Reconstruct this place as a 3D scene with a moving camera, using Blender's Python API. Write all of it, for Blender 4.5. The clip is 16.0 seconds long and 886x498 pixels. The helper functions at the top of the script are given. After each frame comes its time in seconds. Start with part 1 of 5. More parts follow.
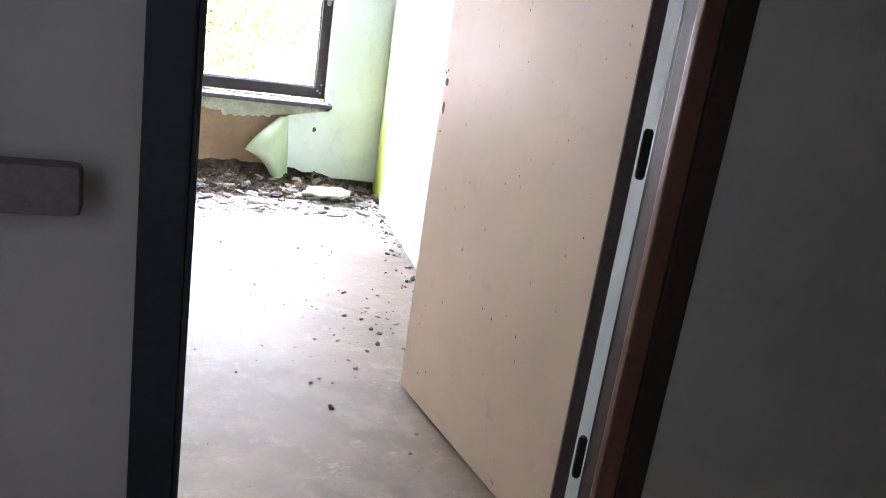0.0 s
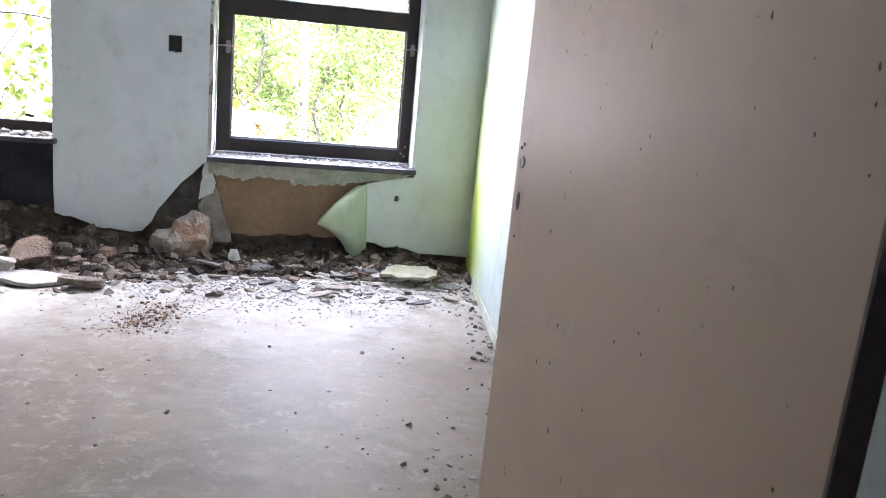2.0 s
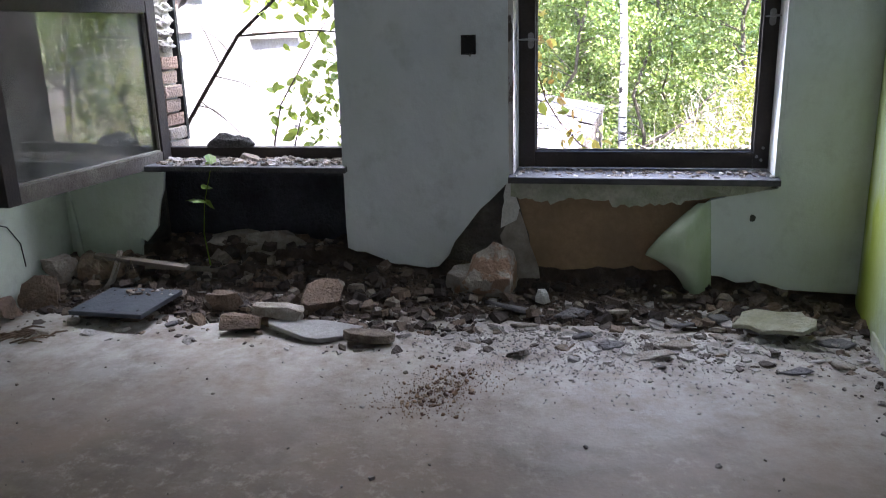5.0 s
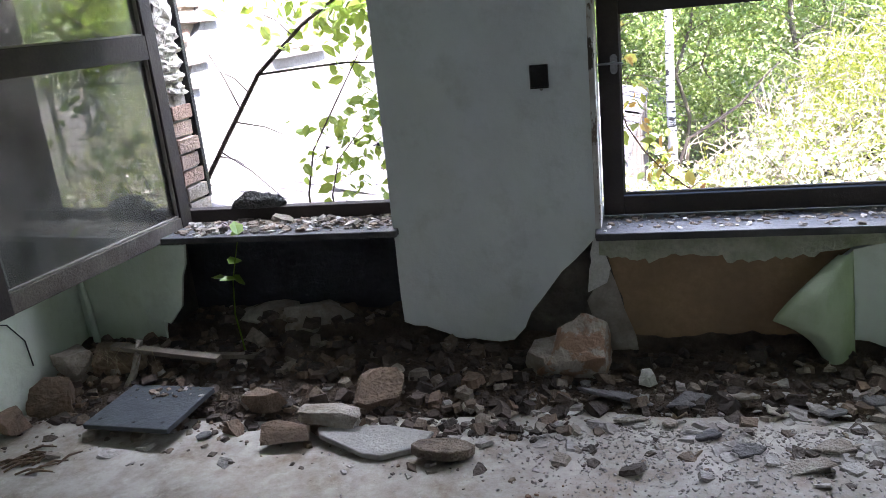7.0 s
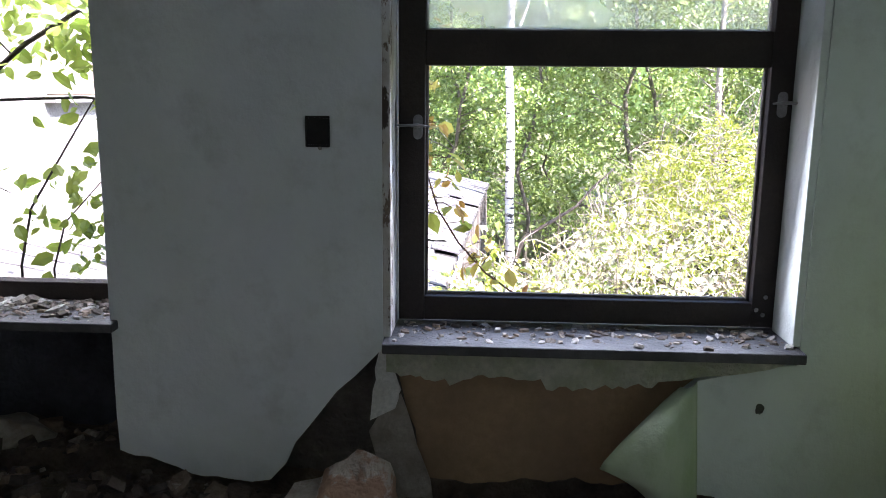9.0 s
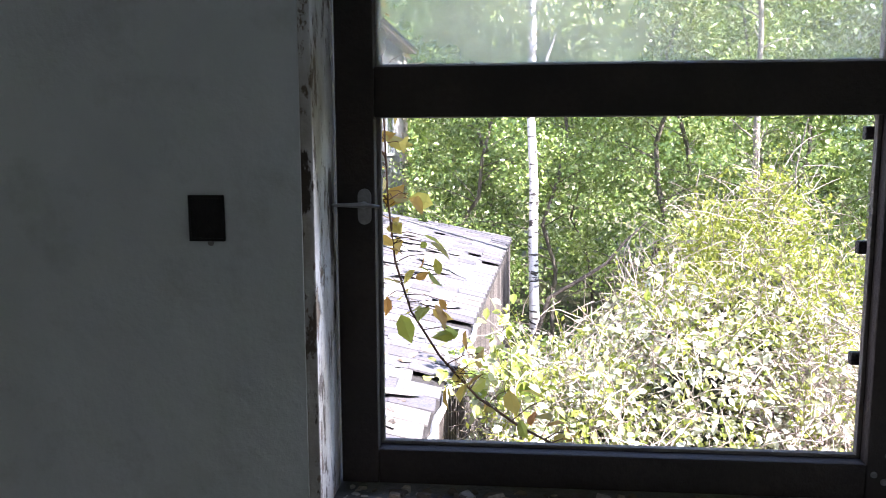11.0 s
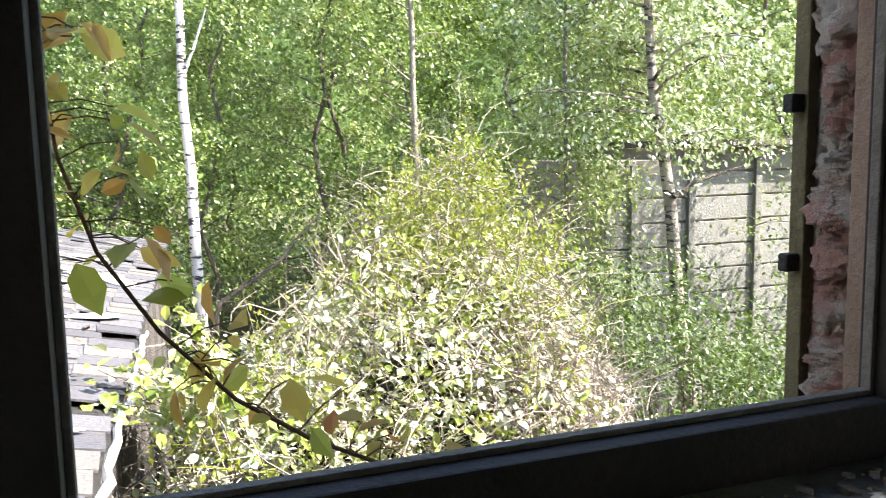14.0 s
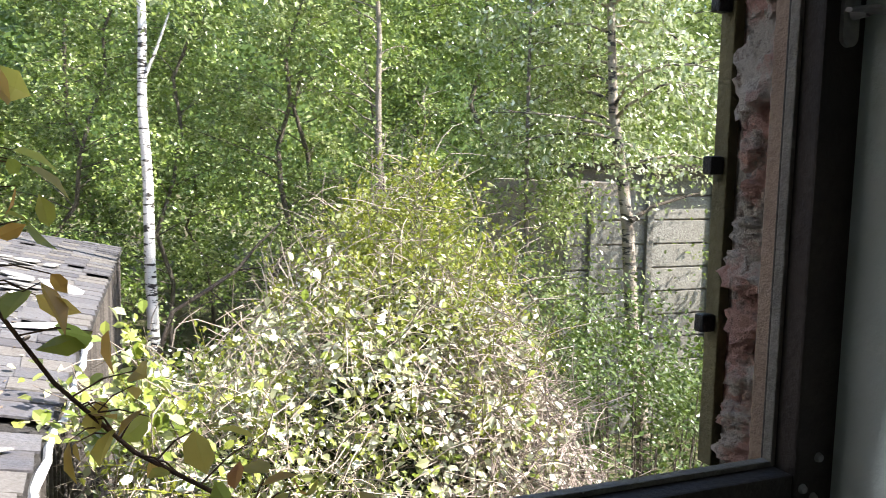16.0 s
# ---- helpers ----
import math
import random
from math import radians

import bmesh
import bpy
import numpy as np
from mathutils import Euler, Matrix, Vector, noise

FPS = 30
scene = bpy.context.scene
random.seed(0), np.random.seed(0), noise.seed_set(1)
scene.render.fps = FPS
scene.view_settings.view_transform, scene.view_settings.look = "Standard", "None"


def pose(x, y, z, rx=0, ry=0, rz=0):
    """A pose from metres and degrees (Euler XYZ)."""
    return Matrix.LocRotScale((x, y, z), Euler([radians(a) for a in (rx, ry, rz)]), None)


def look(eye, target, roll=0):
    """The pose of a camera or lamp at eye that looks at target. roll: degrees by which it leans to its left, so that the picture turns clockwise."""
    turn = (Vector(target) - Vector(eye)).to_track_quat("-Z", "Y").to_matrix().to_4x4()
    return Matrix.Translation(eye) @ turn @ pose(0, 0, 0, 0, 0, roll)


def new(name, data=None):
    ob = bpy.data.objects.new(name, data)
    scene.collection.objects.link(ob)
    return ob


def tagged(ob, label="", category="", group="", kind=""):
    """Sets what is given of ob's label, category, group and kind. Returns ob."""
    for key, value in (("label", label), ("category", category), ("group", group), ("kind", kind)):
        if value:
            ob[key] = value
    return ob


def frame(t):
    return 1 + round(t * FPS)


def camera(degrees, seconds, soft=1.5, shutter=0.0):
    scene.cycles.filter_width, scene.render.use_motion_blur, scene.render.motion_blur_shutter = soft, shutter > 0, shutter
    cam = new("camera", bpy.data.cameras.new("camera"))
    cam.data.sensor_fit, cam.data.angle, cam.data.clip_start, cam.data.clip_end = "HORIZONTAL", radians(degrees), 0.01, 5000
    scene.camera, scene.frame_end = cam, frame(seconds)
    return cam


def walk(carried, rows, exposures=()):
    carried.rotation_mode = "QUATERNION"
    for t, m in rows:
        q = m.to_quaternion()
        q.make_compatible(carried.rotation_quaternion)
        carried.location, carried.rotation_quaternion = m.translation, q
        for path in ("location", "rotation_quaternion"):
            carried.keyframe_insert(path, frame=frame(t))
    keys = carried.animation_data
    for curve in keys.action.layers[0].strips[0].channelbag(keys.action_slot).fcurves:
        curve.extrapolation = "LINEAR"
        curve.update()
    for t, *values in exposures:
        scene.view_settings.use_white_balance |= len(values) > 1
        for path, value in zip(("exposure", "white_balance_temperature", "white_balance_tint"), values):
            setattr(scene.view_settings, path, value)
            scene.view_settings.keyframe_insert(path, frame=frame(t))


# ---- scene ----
cam = camera(58.2, 16.0, 0.5, 0.15)

PATH = [
    (0, (-1.296, -5.447, 1.225), (-0.617, -3.644, 0.688), 8.5),
    (0.5, (-1.238, -5.283, 1.232), (-0.606, -3.449, 0.745), 8.7),
    (1, (-1.1, -5.095, 1.27), (-0.583, -3.223, 0.793), 7.4),
    (1.5, (-0.995, -4.924, 1.258), (-0.564, -3.026, 0.799), 6.1),
    (2, (-0.929, -4.623, 1.247), (-0.545, -2.716, 0.782), 5.5),
    (2.5, (-0.908, -4.431, 1.269), (-0.544, -2.516, 0.821), 5.1),
    (3, (-0.856, -4.279, 1.253), (-0.588, -2.348, 0.808), 4.4),
    (3.5, (-0.793, -4.126, 1.217), (-0.569, -2.194, 0.748), 3.7),
    (4, (-0.872, -3.942, 1.184), (-0.835, -2.003, 0.695), 2.0),
    (4.5, (-0.979, -3.774, 1.219), (-1.185, -1.875, 0.626), -0.6),
    (5, (-0.932, -3.643, 1.261), (-1.338, -1.759, 0.727), -1.6),
    (5.2, (-0.916, -3.581, 1.297), (-1.33, -1.685, 0.816), -2.6),
    (7.3, (-1.241, -2.874, 1.459), (-1.723, -1.021, 0.879), -6.1),
    (7.5, (-1.216, -2.813, 1.441), (-1.665, -0.928, 0.948), -5.1),
    (8, (-1.124, -2.677, 1.347), (-1.437, -0.744, 0.938), -1.5),
    (8.5, (-1.12, -2.432, 1.294), (-1.248, -0.476, 0.899), 0.1),
    (8.7, (-1.118, -2.33, 1.289), (-1.217, -0.371, 0.897), 0.6),
    (10.8, (-0.97, -1.548, 1.315), (-1.176, 0.425, 1.058), -0.3),
    (11, (-1.003, -1.426, 1.323), (-1.185, 0.548, 1.06), -0.2),
    (11.5, (-1.006, -1.237, 1.32), (-1.078, 0.746, 1.071), 0.8),
    (12, (-0.956, -0.976, 1.329), (-1.063, 1.011, 1.129), -0.0),
    (12.5, (-1.022, -0.776, 1.245), (-1.142, 1.216, 1.115), -1.4),
    (13, (-1.087, -0.68, 1.148), (-0.955, 1.312, 1.013), -1.8),
    (13.5, (-1.163, -0.586, 1.083), (-0.749, 1.365, 0.941), -2.8),
    (14, (-1.197, -0.579, 1.016), (-0.522, 1.288, 0.776), -1.1),
    (14.5, (-1.188, -0.544, 1.014), (-0.334, 1.241, 0.721), 0.2),
    (15, (-1.207, -0.535, 1.042), (-0.294, 1.225, 0.774), 0.3),
    (15.5, (-1.21, -0.564, 1.057), (-0.274, 1.189, 0.826), 0.4),
    (16, (-1.116, -0.585, 1.08), (-0.359, 1.253, 0.866), 1.1),
]
EXPOSURE = [(0.0, 6.4, 6100, 29), (0.5, 6.1, 6100, 29), (1.0, 5.75, 6100, 29), (1.5, 5.55, 6050, 28), (2.0, 5.2, 6000, 28), (2.5, 4.4, 6000, 27), (3.0, 3.9, 6000, 27), (4.0, 3.5, 5950, 27), (5.2, 3.5, 5950, 25), (7.3, 3.45, 6000, 23), (8.7, 3.2, 6000, 23), (10.8, 2.75, 6000, 24), (12.5, 2.25, 6050, 20), (13.2, 2.15, 6200, 15), (14.0, 2.25, 6450, 12), (14.5, 2.22, 6450, 12), (15.0, 2.0, 6450, 12), (16.0, 1.75, 6500, 12)]
walk(cam, [(t, look(eye, target, roll)) for t, eye, target, roll in PATH], EXPOSURE)

# ---- light ----
world = bpy.data.worlds.new("sky")
scene.world = world
world.use_nodes = True
sky = world.node_tree.nodes.new("ShaderNodeTexSky")
sky.sky_type, sky.sun_disc = "NISHITA", False
SUN_TO = Vector((0.60, -0.36, 0.68)).normalized()
sky.sun_elevation = math.asin(SUN_TO.z)
sky.sun_rotation = math.atan2(SUN_TO.x, SUN_TO.y)
world.node_tree.links.new(sky.outputs[0], world.node_tree.nodes["Background"].inputs[0])
world.node_tree.nodes["Background"].inputs[1].default_value = 0.15
sun = new("sun", bpy.data.lights.new("sun", "SUN"))
sun.data.energy, sun.data.angle, sun.data.color = 5.0, radians(0.6), (1.0, 0.95, 0.88)
sun.matrix_world = look((0, 0, 30), Vector((0, 0, 30)) - SUN_TO)

# area lamps: skylight stand-ins at the two room windows, an added fill in the hall
for at, size, watts in (((-0.80, 0.065, 1.03), (0.96, 0.66), 2.2), ((-2.70, 0.62, 2.30), (1.1, 0.5), 17.0), ((-2.15, -6.52, 1.1), (0.85, 1.9), 0.17)):
    lamp = new("area_fill", bpy.data.lights.new("area_fill", "AREA"))
    lamp.data.shape, lamp.data.size, lamp.data.size_y, lamp.data.energy, lamp.data.color = "RECTANGLE", size[0], size[1], watts, (0.92, 0.97, 1.0)
    lamp.matrix_world = look(at, (at[0], at[1] + (1.0 if at[1] < -5 else -1.0), at[2] - (0.35 if at[1] < -5 else 0.15 if at[2] < 2 else 1.1)))


# ---- materials ----
class Mat:
    """A small builder of node materials; coordinates are in metres."""

    def __init__(self, name, rough=0.8, metal=0.0):
        self.m = bpy.data.materials.new(name)
        self.m.use_nodes = True
        self.t = self.m.node_tree
        self.b = self.t.nodes["Principled BSDF"]
        self.b.inputs["Roughness"].default_value = rough
        self.b.inputs["Metallic"].default_value = metal
        self.b.inputs["Specular IOR Level"].default_value = 0.3
        geo = self.t.nodes.new("ShaderNodeNewGeometry")
        self.pos = geo.outputs["Position"]
        self.island = geo.outputs["Random Per Island"]

    def noise(self, scale, detail=5, rough=0.6, lo=0.35, hi=0.65, vec=None, stretch=None):
        n = self.t.nodes.new("ShaderNodeTexNoise")
        n.inputs["Scale"].default_value, n.inputs["Detail"].default_value, n.inputs["Roughness"].default_value = scale, detail, rough
        v = vec or self.pos
        if stretch:
            mp = self.t.nodes.new("ShaderNodeMapping")
            mp.inputs["Scale"].default_value = stretch
            self.t.links.new(v, mp.inputs[0])
            v = mp.outputs[0]
        self.t.links.new(v, n.inputs["Vector"])
        r = self.t.nodes.new("ShaderNodeMapRange")
        r.inputs["From Min"].default_value, r.inputs["From Max"].default_value = lo, hi
        self.t.links.new(n.outputs[0], r.inputs[0])
        return r.outputs[0]

    def mix(self, fac, a, b, mode="MIX"):
        n = self.t.nodes.new("ShaderNodeMix")
        n.data_type, n.blend_type = "RGBA", mode
        for sock, v in ((n.inputs[0], fac), (n.inputs[6], a), (n.inputs[7], b)):
            if isinstance(v, (int, float)):
                sock.default_value = v
            elif isinstance(v, tuple):
                sock.default_value = (*v, 1)
            else:
                self.t.links.new(v, sock)
        return n.outputs[2]

    def math(self, op, a, b=0.0):
        n = self.t.nodes.new("ShaderNodeMath")
        n.operation, n.use_clamp = op, True
        for sock, v in zip(n.inputs, (a, b)):
            if isinstance(v, (int, float)):
                sock.default_value = v
            else:
                self.t.links.new(v, sock)
        return n.outputs[0]

    def axis(self, i, lo, hi):
        sp = self.t.nodes.new("ShaderNodeSeparateXYZ")
        self.t.links.new(self.pos, sp.inputs[0])
        r = self.t.nodes.new("ShaderNodeMapRange")
        r.inputs["From Min"].default_value, r.inputs["From Max"].default_value = lo, hi
        self.t.links.new(sp.outputs[i], r.inputs[0])
        return r.outputs[0]

    def random(self):
        return self.t.nodes.new("ShaderNodeObjectInfo").outputs["Random"]

    def done(self, colour, bump=None, depth=0.002, rough=None):
        if isinstance(colour, tuple):
            self.b.inputs["Base Color"].default_value = (*colour, 1)
        else:
            self.t.links.new(colour, self.b.inputs["Base Color"])
        if bump is not None:
            n = self.t.nodes.new("ShaderNodeBump")
            n.inputs["Distance"].default_value = depth
            self.t.links.new(bump, n.inputs["Height"])
            self.t.links.new(n.outputs[0], self.b.inputs["Normal"])
        if rough is not None:
            self.t.links.new(rough, self.b.inputs["Roughness"])
        return self.m


def varied(name, cols, rough=0.85, fine=60, depth=0.003, per="island"):
    """A surface whose loose pieces each take one of several colours."""
    k = Mat(name, rough)
    r = k.t.nodes.new("ShaderNodeValToRGB")
    r.color_ramp.interpolation = "CONSTANT"
    el = r.color_ramp.elements
    while len(el) < len(cols):
        el.new(0.5)
    for i, c in enumerate(cols):
        el[i].position, el[i].color = i / len(cols), (*c, 1)
    k.t.links.new(k.island if per == "island" else k.random(), r.inputs[0])
    f = k.noise(fine, 6)
    col = k.mix(k.math("MULTIPLY", f, 0.45), r.outputs[0], (0.14, 0.12, 0.10), "MULTIPLY")
    return k.done(k.mix(k.math("MULTIPLY", k.noise(11, 5), 0.35), col, (0.12, 0.10, 0.085)), f, depth)


def leaf_mat(name, cols, translucent=0.4, rough=0.45, per="island"):
    k = Mat(name, rough)
    r = k.t.nodes.new("ShaderNodeValToRGB")
    el = r.color_ramp.elements
    while len(el) < len(cols):
        el.new(0.5)
    for i, c in enumerate(cols):
        el[i].position, el[i].color = i / (len(cols) - 1), (*c, 1)
    k.t.links.new(k.island if per == "island" else k.random(), r.inputs[0])
    k.done(k.mix(k.math("MULTIPLY", k.noise(1.1, 4), 0.35), r.outputs[0], tuple(0.6 * x for x in cols[0])))
    k.b.inputs["Specular IOR Level"].default_value = 0.6
    tr = k.t.nodes.new("ShaderNodeBsdfTranslucent")
    bright = k.mix(0.3, r.outputs[0], (0.25, 0.34, 0.03))
    k.t.links.new(bright, tr.inputs[0])
    mx = k.t.nodes.new("ShaderNodeMixShader")
    mx.inputs[0].default_value = translucent
    k.t.links.new(k.b.outputs[0], mx.inputs[1])
    k.t.links.new(tr.outputs[0], mx.inputs[2])
    k.t.links.new(mx.outputs[0], k.t.nodes["Material Output"].inputs[0])
    return k.m


def two_tone(name, a, b, scale=6, fine=60, rough=0.85, depth=0.002, c=None):
    k = Mat(name, rough)
    col = k.mix(k.noise(scale), a, b)
    f = k.noise(fine, 6)
    col = k.mix(k.math("MULTIPLY", f, 0.5), col, c or tuple(x * 0.55 for x in a))
    return k.done(col, f, depth)


def wall_paint(name, base, mould, amount, side=None, lo=0.42, hi=0.66):
    """Old wall paint with green algae bloom and grey grime; side: axis range where the bloom is thickest."""
    k = Mat(name, 0.75)
    col = k.mix(k.noise(2.2, 4), base, tuple(x * 0.86 for x in base))
    grime = k.noise(5.0, 8, 0.7, 0.52, 0.8)
    col = k.mix(k.math("MULTIPLY", grime, 0.5), col, (0.25, 0.26, 0.24))
    alg = k.noise(2.6, 6, 0.6, lo, hi, stretch=(1, 1, 0.45))
    if side:
        for sd in side:
            alg = k.math("MULTIPLY", alg, k.axis(*sd))
    col = k.mix(k.math("MULTIPLY", alg, amount), col, mould)
    f = k.noise(140, 3)
    return k.done(col, k.math("ADD", k.noise(9, 6), k.math("MULTIPLY", f, 0.06)), 0.0025)


M_PILLAR = wall_paint("pale_paint", (0.70, 0.74, 0.77), (0.50, 0.56, 0.42), 0.2)
M_NORTH = wall_paint("pale_green_paint", (0.60, 0.65, 0.63), (0.34, 0.37, 0.17), 0.5, ((0, -0.30, 0.12),), 0.34, 0.60)
M_EAST = wall_paint("algae_paint", (0.43, 0.50, 0.465), (0.31, 0.39, 0.05), 1.0, ((1, -0.80, -0.20), (2, 2.2, 0.5)), 0.32, 0.56)
M_WEST = wall_paint("green_white_paint", (0.70, 0.77, 0.70), (0.46, 0.56, 0.34), 0.4)
M_HALL = wall_paint("hall_paint", (0.42, 0.42, 0.385), (0.32, 0.32, 0.28), 0.4)
M_CEIL = wall_paint("ceiling_paint", (0.79, 0.79, 0.76), (0.50, 0.49, 0.43), 0.4)
M_CORE = two_tone("dirty_masonry", (0.19, 0.165, 0.14), (0.075, 0.068, 0.065), 7, 50, depth=0.012)
# blue-black colour carries the shade inside the radiator niche
M_NICHE = two_tone("niche_shade", (0.075, 0.079, 0.098), (0.032, 0.033, 0.045), 6, 40, depth=0.006)
M_SOIL = two_tone("rubble_soil", (0.17, 0.128, 0.092), (0.068, 0.053, 0.042), 14, 80, depth=0.02)
M_BOARD = two_tone("brown_board", (0.36, 0.245, 0.145), (0.24, 0.165, 0.105), 3, 30, depth=0.001)
M_PLASTER = two_tone("broken_plaster", (0.50, 0.48, 0.43), (0.30, 0.27, 0.22), 9, 70, depth=0.004)
M_WHITE = two_tone("chipped_white_paint", (0.74, 0.74, 0.72), (0.62, 0.61, 0.57), 8, 90, 0.6)
M_FRAME = two_tone("brown_window_wood", (0.052, 0.041, 0.036), (0.030, 0.026, 0.025), 5, 90, 0.7, 0.001)
M_DOORF = two_tone("dark_door_frame_paint", (0.045, 0.028, 0.02), (0.03, 0.02, 0.016), 4, 60, 0.5, 0.0001)
M_BLACK = two_tone("black_parts_and_gaps", (0.012, 0.012, 0.013), (0.02, 0.02, 0.02), 20, 90, 0.5)
M_METAL = two_tone("dull_grey_metal", (0.36, 0.355, 0.35), (0.24, 0.235, 0.23), 30, 90, 0.45, 0.0005)
M_SILL = two_tone("grey_sill_stone", (0.11, 0.11, 0.113), (0.045, 0.046, 0.05), 7, 60, 0.6)


def floor_mat():
    k = Mat("worn_floor_covering", 0.7)
    col = k.mix(k.noise(1.1, 6, 0.65, 0.38, 0.62), (0.225, 0.172, 0.125), (0.125, 0.100, 0.072))
    col = k.mix(k.math("MULTIPLY", k.noise(4.5, 7, 0.7, 0.48, 0.70), 0.5), col, (0.30, 0.265, 0.215))
    worn = k.noise(1.7, 4, 0.6, 0.40, 0.64, stretch=(1, 0.8, 1))
    dust = k.math("MULTIPLY", k.noise(12, 10, 0.8, 0.52, 0.68), k.math("ADD", worn, 0.12))
    col = k.mix(k.math("MULTIPLY", dust, 0.85), col, (0.41, 0.38, 0.31))
    plaster = k.math("MULTIPLY", k.axis(1, -1.55, -0.45), k.noise(5, 9, 0.75, 0.34, 0.60))
    col = k.mix(k.math("MULTIPLY", plaster, 0.85), col, (0.58, 0.565, 0.52))
    dark = k.noise(9, 8, 0.7, 0.58, 0.78)
    col = k.mix(k.math("MULTIPLY", dark, 0.6), col, (0.12, 0.11, 0.09))
    rg = k.t.nodes.new("ShaderNodeMapRange")
    rg.inputs["To Min"].default_value, rg.inputs["To Max"].default_value = 0.62, 0.88
    k.t.links.new(dust, rg.inputs[0])
    k.b.inputs["Specular IOR Level"].default_value = 0.28
    return k.done(col, k.noise(60, 6), 0.0004, rg.outputs[0])


M_FLOOR = floor_mat()
M_SKIRT = two_tone("stained_skirting", (0.56, 0.58, 0.50), (0.38, 0.42, 0.26), 5, 60, 0.7)


# ---- mesh helpers ----
def link(name, bm, mat, parent=None, label="", smooth=False):
    me = bpy.data.meshes.new(name)
    bm.normal_update()
    bm.to_mesh(me)
    bm.free()
    for m in (mat if isinstance(mat, (list, tuple)) else [mat]):
        me.materials.append(m)
    if smooth:
        me.polygons.foreach_set("use_smooth", [True] * len(me.polygons))
    ob = new(name, me)
    if parent:
        ob.parent = parent
    if label:
        ob["label"] = label
    return ob


def part(name, bm, material, parent, label="", smooth=False):
    return link(name, bm, material, parent, label, smooth)


def thing(name, at, label, category, group="", kind="", rz=0.0):
    e = new(name)
    e.empty_display_size = 0.1
    e.matrix_basis = pose(*at, 0, 0, rz)
    return tagged(e, label, category, group, kind)


def box(lo, hi, bevel=0.0, bm=None, m=None):
    b = bmesh.new()
    bmesh.ops.create_cube(b, size=1.0)
    lo, hi = Vector(lo), Vector(hi)
    for v in b.verts:
        v.co = Vector([(lo[i] + hi[i]) / 2 + v.co[i] * (hi[i] - lo[i]) for i in range(3)])
    if bevel:
        bmesh.ops.bevel(b, geom=b.edges[:], offset=bevel, segments=2, affect="EDGES", profile=0.6)
    if m:
        bmesh.ops.transform(b, matrix=m, verts=b.verts)
    if bm is None:
        return b
    me = bpy.data.meshes.new("tmp")
    b.to_mesh(me)
    b.free()
    bm.from_mesh(me)
    bpy.data.meshes.remove(me)
    return bm


def outline_panel(pts, y0, y1, bevel=0.0):
    """A slab in the xz plane with the given outline, from y0 (front) to y1."""
    b = bmesh.new()
    front = [b.verts.new((x, y0, z)) for x, z in pts]
    back = [b.verts.new((x, y1, z)) for x, z in pts]
    b.faces.new(front)
    b.faces.new(back[::-1])
    n = len(pts)
    for i in range(n):
        b.faces.new((front[i], back[i], back[(i + 1) % n], front[(i + 1) % n]))
    bmesh.ops.recalc_face_normals(b, faces=b.faces)
    return b


def ragged(a, b, n, amp, rng):
    """Points from a to b with a broken, uneven line between."""
    out = []
    for i in range(n):
        f = i / n
        d = Vector((b[0] - a[0], b[1] - a[1])).normalized()
        w = rng.uniform(-amp, amp) if i else 0
        out.append((a[0] + (b[0] - a[0]) * f - d.y * w, a[1] + (b[1] - a[1]) * f + d.x * w))
    return out


def tube(bm, pts, radii, sides=8):
    """A tapered limb along pts."""
    rings = []
    for i, p in enumerate(pts):
        p = Vector(p)
        d = (Vector(pts[min(i + 1, len(pts) - 1)]) - Vector(pts[max(i - 1, 0)])).normalized()
        u = d.orthogonal().normalized() if i == 0 else (rings_u - d * rings_u.dot(d)).normalized()
        rings_u = u
        w = d.cross(u)
        rings.append([bm.verts.new(p + (u * math.cos(a) + w * math.sin(a)) * radii[i]) for a in [2 * math.pi * k / sides for k in range(sides)]])
    for r, s in zip(rings, rings[1:]):
        for k in range(sides):
            bm.faces.new((r[k], r[(k + 1) % sides], s[(k + 1) % sides], s[k]))
    bm.faces.new(rings[0][::-1])
    bm.faces.new(rings[-1])


def pieces_mesh(name, verts, faces, mat, smooth=False):
    me = bpy.data.meshes.new(name)
    me.from_pydata(verts, [], faces)
    me.materials.append(mat)
    me.update()
    return me


LEAF_COARSE = (np.array([(0, 0, 0), (0.45, 0.30, 0.07), (1, 0, -0.06), (0.45, -0.30, 0.07)]), [(0, 2, 1), (0, 3, 2)])
LEAF_FINE = (np.array([(0, 0, 0), (0.22, 0.24, 0.05), (0.58, 0.29, 0.05), (1, 0, -0.12), (0.58, -0.29, 0.05), (0.22, -0.24, 0.05), (0.3, 0, -0.01), (0.65, 0, -0.03)]),
             [(0, 6, 1), (1, 6, 7, 2), (2, 7, 3), (3, 7, 4), (4, 7, 6, 5), (5, 6, 0)])


